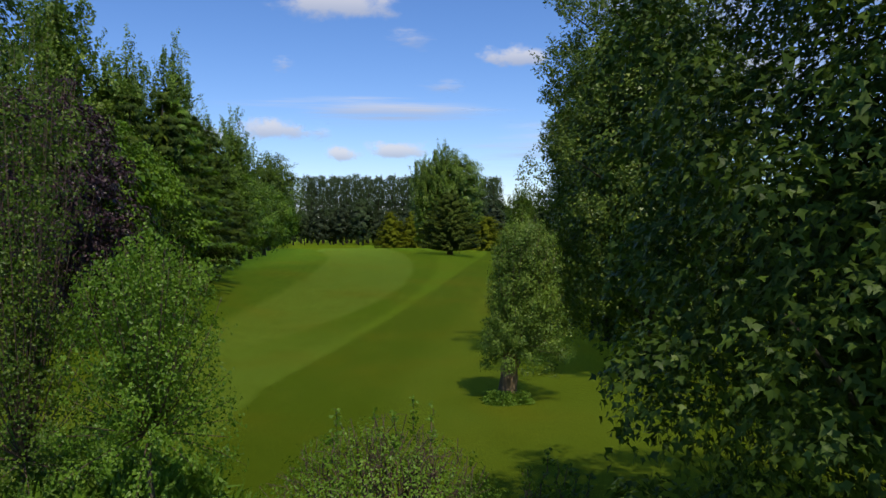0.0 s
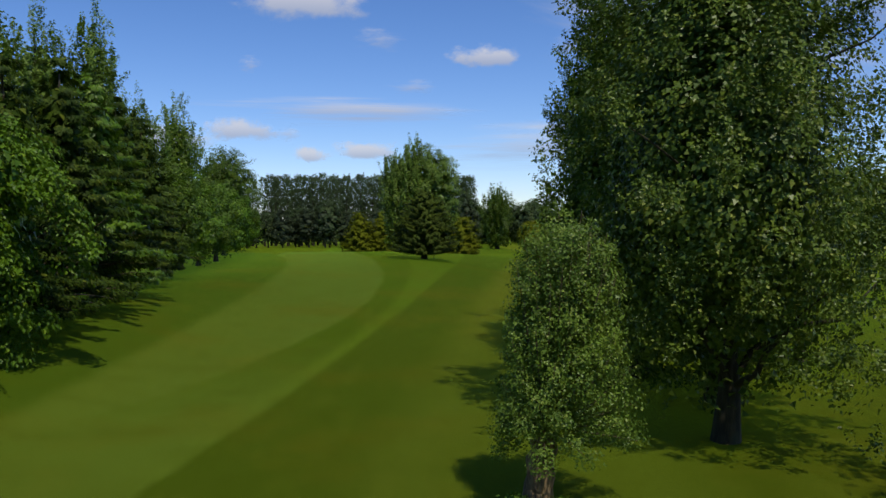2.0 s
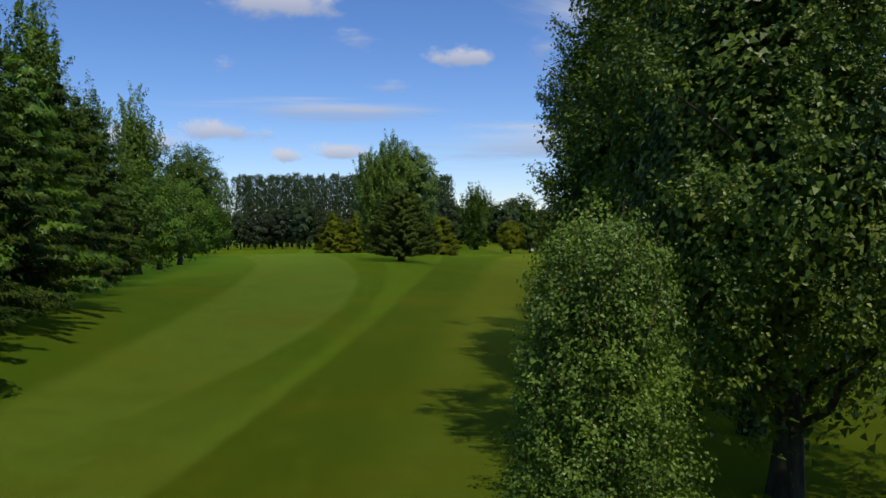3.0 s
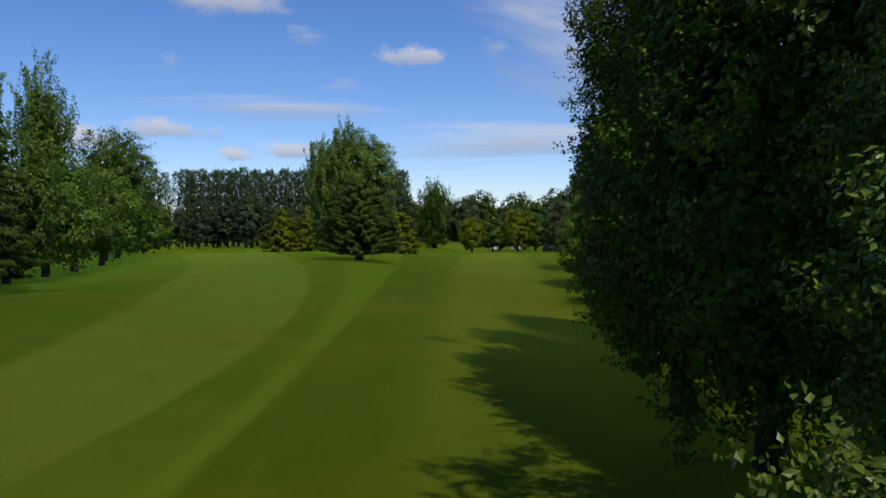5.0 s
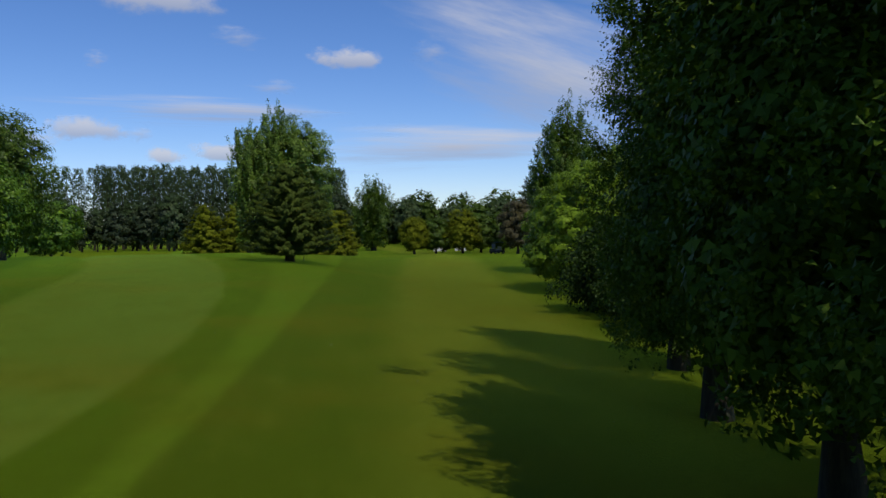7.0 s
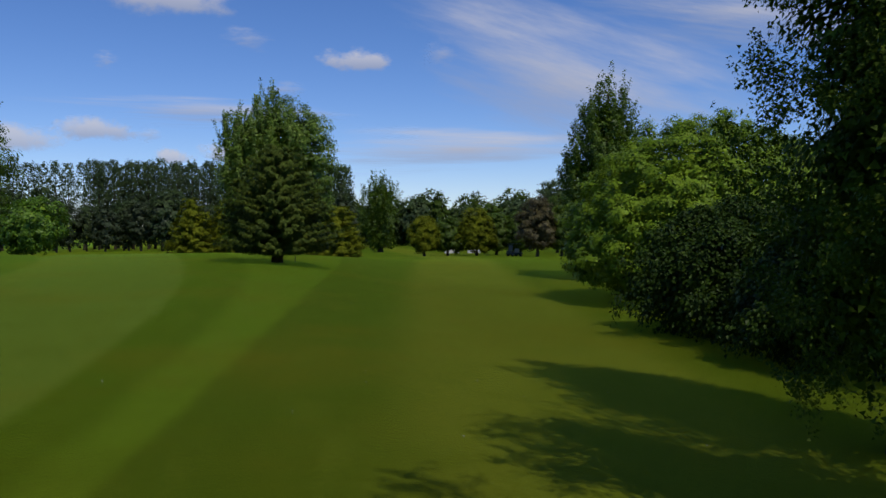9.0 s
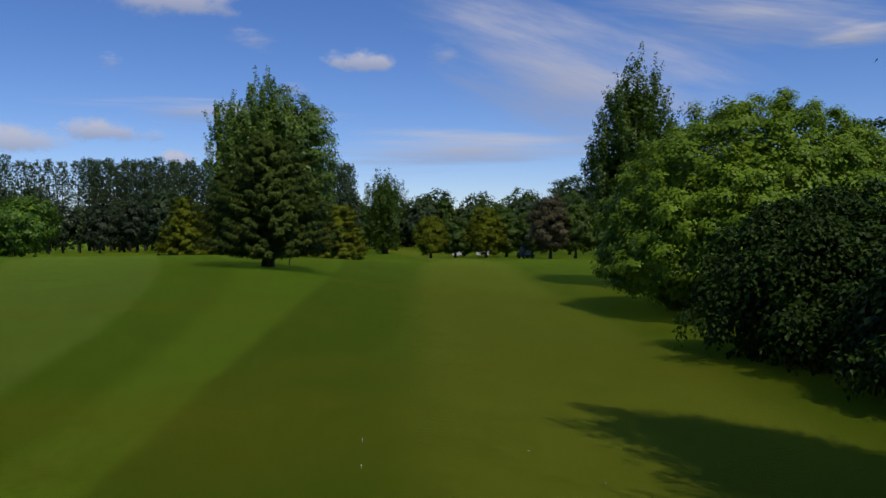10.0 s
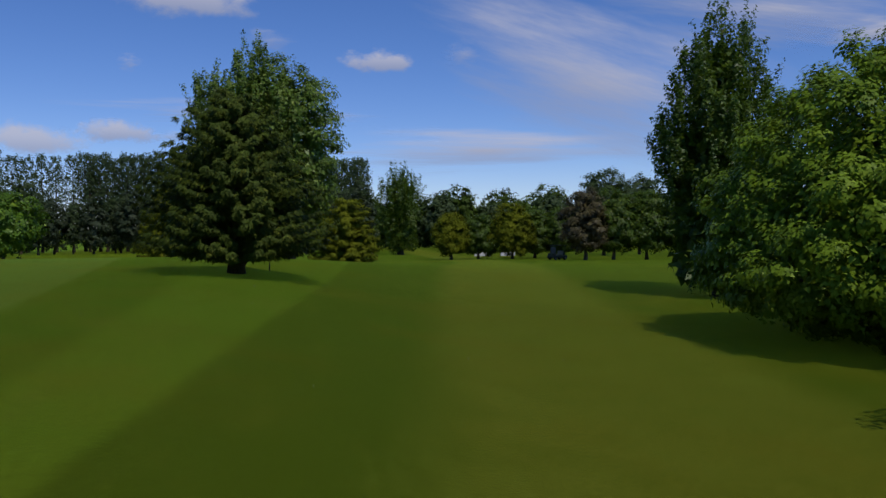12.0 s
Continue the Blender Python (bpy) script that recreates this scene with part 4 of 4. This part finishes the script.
for k, (x, y, r, h, leaf) in enumerate([
        (25.2, 163.0, 2.5, 6.3, GOLD_LEAF), (29.2, 164.5, 2.7, 6.0, GREEN_LEAF), (33.5, 163.0, 3.4, 7.4, GOLD_LEAF), (37.2, 165.0, 2.8, 7.3, GREEN_LEAF),
        (40.6, 163.0, 2.6, 7.2, GREEN_LEAF), (39.6, 152.0, 3.2, 8.9, BRONZE_LEAF), (43.6, 153.0, 3.4, 8.9, GREEN_LEAF), (48.0, 153.0, 3.6, 9.2, GREEN_LEAF), (53.0, 152.0, 3.6, 9.0, GREEN_LEAF)]):
    label = {BRONZE_LEAF: "round bronze-leaved park tree on dark trunk", GOLD_LEAF: "yellow-green park tree on dark trunk"}.get(leaf, "round green park tree on dark trunk")
    broad_tree("park_tree", x, y, r, h, leaf, BARK, label, "tree", ORN, seed=90 + k, low=0.1, boughs=64, tufts=7, per=28, size=0.25, spread=0.5, form=DART, limbs=2, top=0.66, lumps=0.12, uneven=0.4, bough=0.22)
SKY = "distant skyline trees"
skyline = [broad_tree("skyline_tree", 12 + 9 * k, 232.0, 5.0, 9.5 + 1.5 * k, [GREEN_LEAF, HAZY_FAR_LEAF, CONIFER_LEAF][k], BARK, "distant green tree on the skyline", group=SKY, seed=110 + k, low=0.0, boughs=44, tufts=6, per=8, size=0.58, spread=0.75, form=DART, limbs=0, core=0.4, lumps=0.1, bough=0.2) for k in range(3)]
for k in range(3, 38):
    copy_thing(skyline[k % 3], Matrix.Translation(rest(-2 + 3.8 * k + rng_far.uniform(-1.5, 1.5), 228 + rng_far.uniform(-10, 12))) @ Matrix.Rotation(rng_far.uniform(0, 6.28), 4, "Z") @ Matrix.Scale((0.98 + 0.009 * k) * rng_far.uniform(0.85, 1.1), 4))
for k, (x, y) in enumerate([(50.0, 172.0), (57.0, 175.0), (64.0, 171.0)]):
    broad_tree("ash_tree", x, y, 4.4, 13.6 - 0.5 * k, HAZY_FAR_LEAF, BARK, "tall dark green tree behind park trees", "ash tree", "tall trees behind the park trees", seed=125 + k, low=0.05, boughs=56, tufts=7, per=20, size=0.36, spread=0.6, lumps=0.12, form=DART, limbs=2, column=2.6)
conifer_tree("pine_tree", 33.5, 192.0, 3.2, 11.0, CONIFER_LEAF, "dark pointed pine above far trees", seed=120, whorls=12, arms=8, per=16, size=0.6)
for k, (x, y, r, h) in enumerate([(50, 104, 5.5, 12.0), (58, 106, 6.0, 12.8), (66, 103, 6, 12.5), (75, 100, 6, 13), (62, 122, 6, 13), (84, 98, 6, 13)]):
    broad_tree("dark_oak", x, y, r, h, CONIFER_LEAF, BARK, "dark round-headed tree across a side fairway", "oak tree", "dark trees across the side fairway", seed=130 + k, low=0.08, boughs=56, tufts=7, per=12, size=0.45, spread=0.6, form=FLAKE, limbs=3)


# ---- small things on the course ----
WHITEWASH = plain_material("whitewash", (0.72, 0.71, 0.68), 0.8, 0.2, 2.0)
BUGGY_PAINT = plain_material("buggy_paint", (0.045, 0.055, 0.05), 0.35)
CREAM = plain_material("cream_vinyl", (0.55, 0.5, 0.4), 0.5)
RUBBER = plain_material("black_rubber", (0.02, 0.02, 0.02), 0.8)
WINDSCREEN = plain_material("scratched_windscreen", (0.12, 0.13, 0.13), 0.3)
STAKE = plain_material("dark_stake", (0.05, 0.045, 0.04), 0.7)


def boxes(*rows):
    """Bevelled blocks, each given as centre x, y, z and size x, y, z."""
    bm = bmesh.new()
    for cx, cy, cz, sx, sy, sz in rows:
        made = bmesh.ops.create_cube(bm, size=1.0, matrix=Matrix.Translation((cx, cy, cz)) @ Matrix.Diagonal((sx, sy, sz, 1)))
        edges = list({e for v in made["verts"] for e in v.link_edges})
        bmesh.ops.bevel(bm, geom=edges, offset=min(sx, sy, sz) * 0.15, segments=1, affect="EDGES")
    bmesh.ops.triangulate(bm, faces=bm.faces[:])
    bm.verts.index_update()
    s = Shape().add([v.co[:] for v in bm.verts], [[v.index for v in f.verts] for f in bm.faces])
    bm.free()
    return s


# made-up stand-in for white shapes under the trees, built like a low wall
def white_stand_in(x, y, length):
    root = new("garden_wall")
    root.matrix_basis = Matrix.Translation(rest(x, y))
    tagged(root, "low white block standing in for pale shapes beyond park trees", "wall", "white walls by the far drive")
    part("block_body", boxes((0, 0, 0.28, length, 0.3, 0.86)), WHITEWASH, root)
    part("coping", boxes((0, 0, 0.75, length + 0.1, 0.4, 0.08)), WHITEWASH, root)


white_stand_in(32.0, 174.0, 2.4)
white_stand_in(36.0, 174.5, 2.2)


def golf_buggy(x, y, turn):
    """A parked golf buggy: body, bench, roof on four posts, windscreen and wheels."""
    root = new("golf_buggy")
    root.matrix_basis = Matrix.Translation(rest(x, y)) @ Matrix.Rotation(turn, 4, "Z")
    tagged(root, "dark golf buggy parked under park trees", "golf buggy")
    body = part("body", boxes((0, 0, 0.42, 2.3, 1.15, 0.3), (0.85, 0, 0.68, 0.55, 1.1, 0.36)), BUGGY_PAINT, root)
    part("bumper", boxes((1.18, 0, 0.36, 0.08, 1.1, 0.14)), RUBBER, body)
    seat = part("seat", boxes((-0.2, 0, 0.66, 0.55, 1.05, 0.16)), CREAM, root, "cream bench seat")
    part("backrest", boxes((-0.48, 0, 0.95, 0.12, 1.05, 0.4)), CREAM, seat)
    part("roof", boxes((-0.05, 0, 1.82, 1.7, 1.2, 0.08)), BUGGY_PAINT, root)
    for px, lean_in in ((0.72, -0.1), (-0.75, 0.0)):
        for py in (-0.52, 0.52):
            post = Shape()
            tube(post, [(px, py, 0.55), (px + lean_in * 0.5, py, 1.2), (px + lean_in, py, 1.8)], [0.025, 0.025, 0.025], 6)
            part("post", post, RUBBER, root)
    part("windscreen", boxes((0.68, 0, 1.25, 0.02, 1.0, 0.75)), WINDSCREEN, root)
    for px in (-0.75, 0.75):
        for py in (-0.55, 0.55):
            wheel = Shape()
            tube(wheel, [(px, py - 0.1, 0.23), (px, py - 0.06, 0.23), (px, py + 0.06, 0.23), (px, py + 0.1, 0.23)], [0.17, 0.23, 0.23, 0.17], 14)
            wheel = part("wheel", wheel, RUBBER, root, "", True)
            side = 1 if py > 0 else -1
            hub = Shape()
            tube(hub, [(px, py + 0.06 * side, 0.23), (px, py + 0.115 * side, 0.23)], [0.12, 0.1], 10)
            part("hub", hub, CREAM, wheel)


golf_buggy(37.4, 156.0, radians(200))


def marker_stake(x, y, height):
    """A short course marker: a tapered stake with a painted cap."""
    root = new("marker_stake")
    root.matrix_basis = Matrix.Translation(rest(x, y))
    tagged(root, "short dark marker stake on mown grass", "stake")
    s = Shape()
    tube(s, [(0, 0, -0.1), (0, 0, height * 0.5), (0.01, 0, height)], [0.03, 0.027, 0.025], 8)
    part("stake_body", s, STAKE, root, "", True)
    s = Shape()
    tube(s, [(0.01, 0, height), (0.01, 0, height + 0.03), (0.01, 0, height + 0.05)], [0.03, 0.03, 0.015], 8)
    part("cap", s, STAKE, root, "", True)


marker_stake(3.6, 95.5, 0.32)


def daisies(count):
    """White flower heads scattered over the mown grass."""
    rng = np.random.default_rng(91)
    s = Shape()
    for _ in range(count):
        x, y = rng.uniform(-12, 14), rng.uniform(46, 90)
        z = ground_height(x, y) + 0.03
        ring = [(x + 0.011 * math.cos(a), y + 0.011 * math.sin(a), z + 0.006 * (k % 2)) for k, a in enumerate(np.linspace(0, 2 * np.pi, 8, endpoint=False))]
        stalk = [(x - 0.003, y, z - 0.06), (x + 0.003, y, z - 0.06), (x, y, z)]
        s.add([(x, y, z + 0.012)] + ring, [(0, k, k % 8 + 1) for k in range(1, 9)])
        s.add(stalk, [(0, 1, 2)])
    tagged(new("daisies", s.mesh("daisies", WHITEWASH)), "scattered small white daisies in mown grass", "flowers", kind="stuff")


daisies(40)
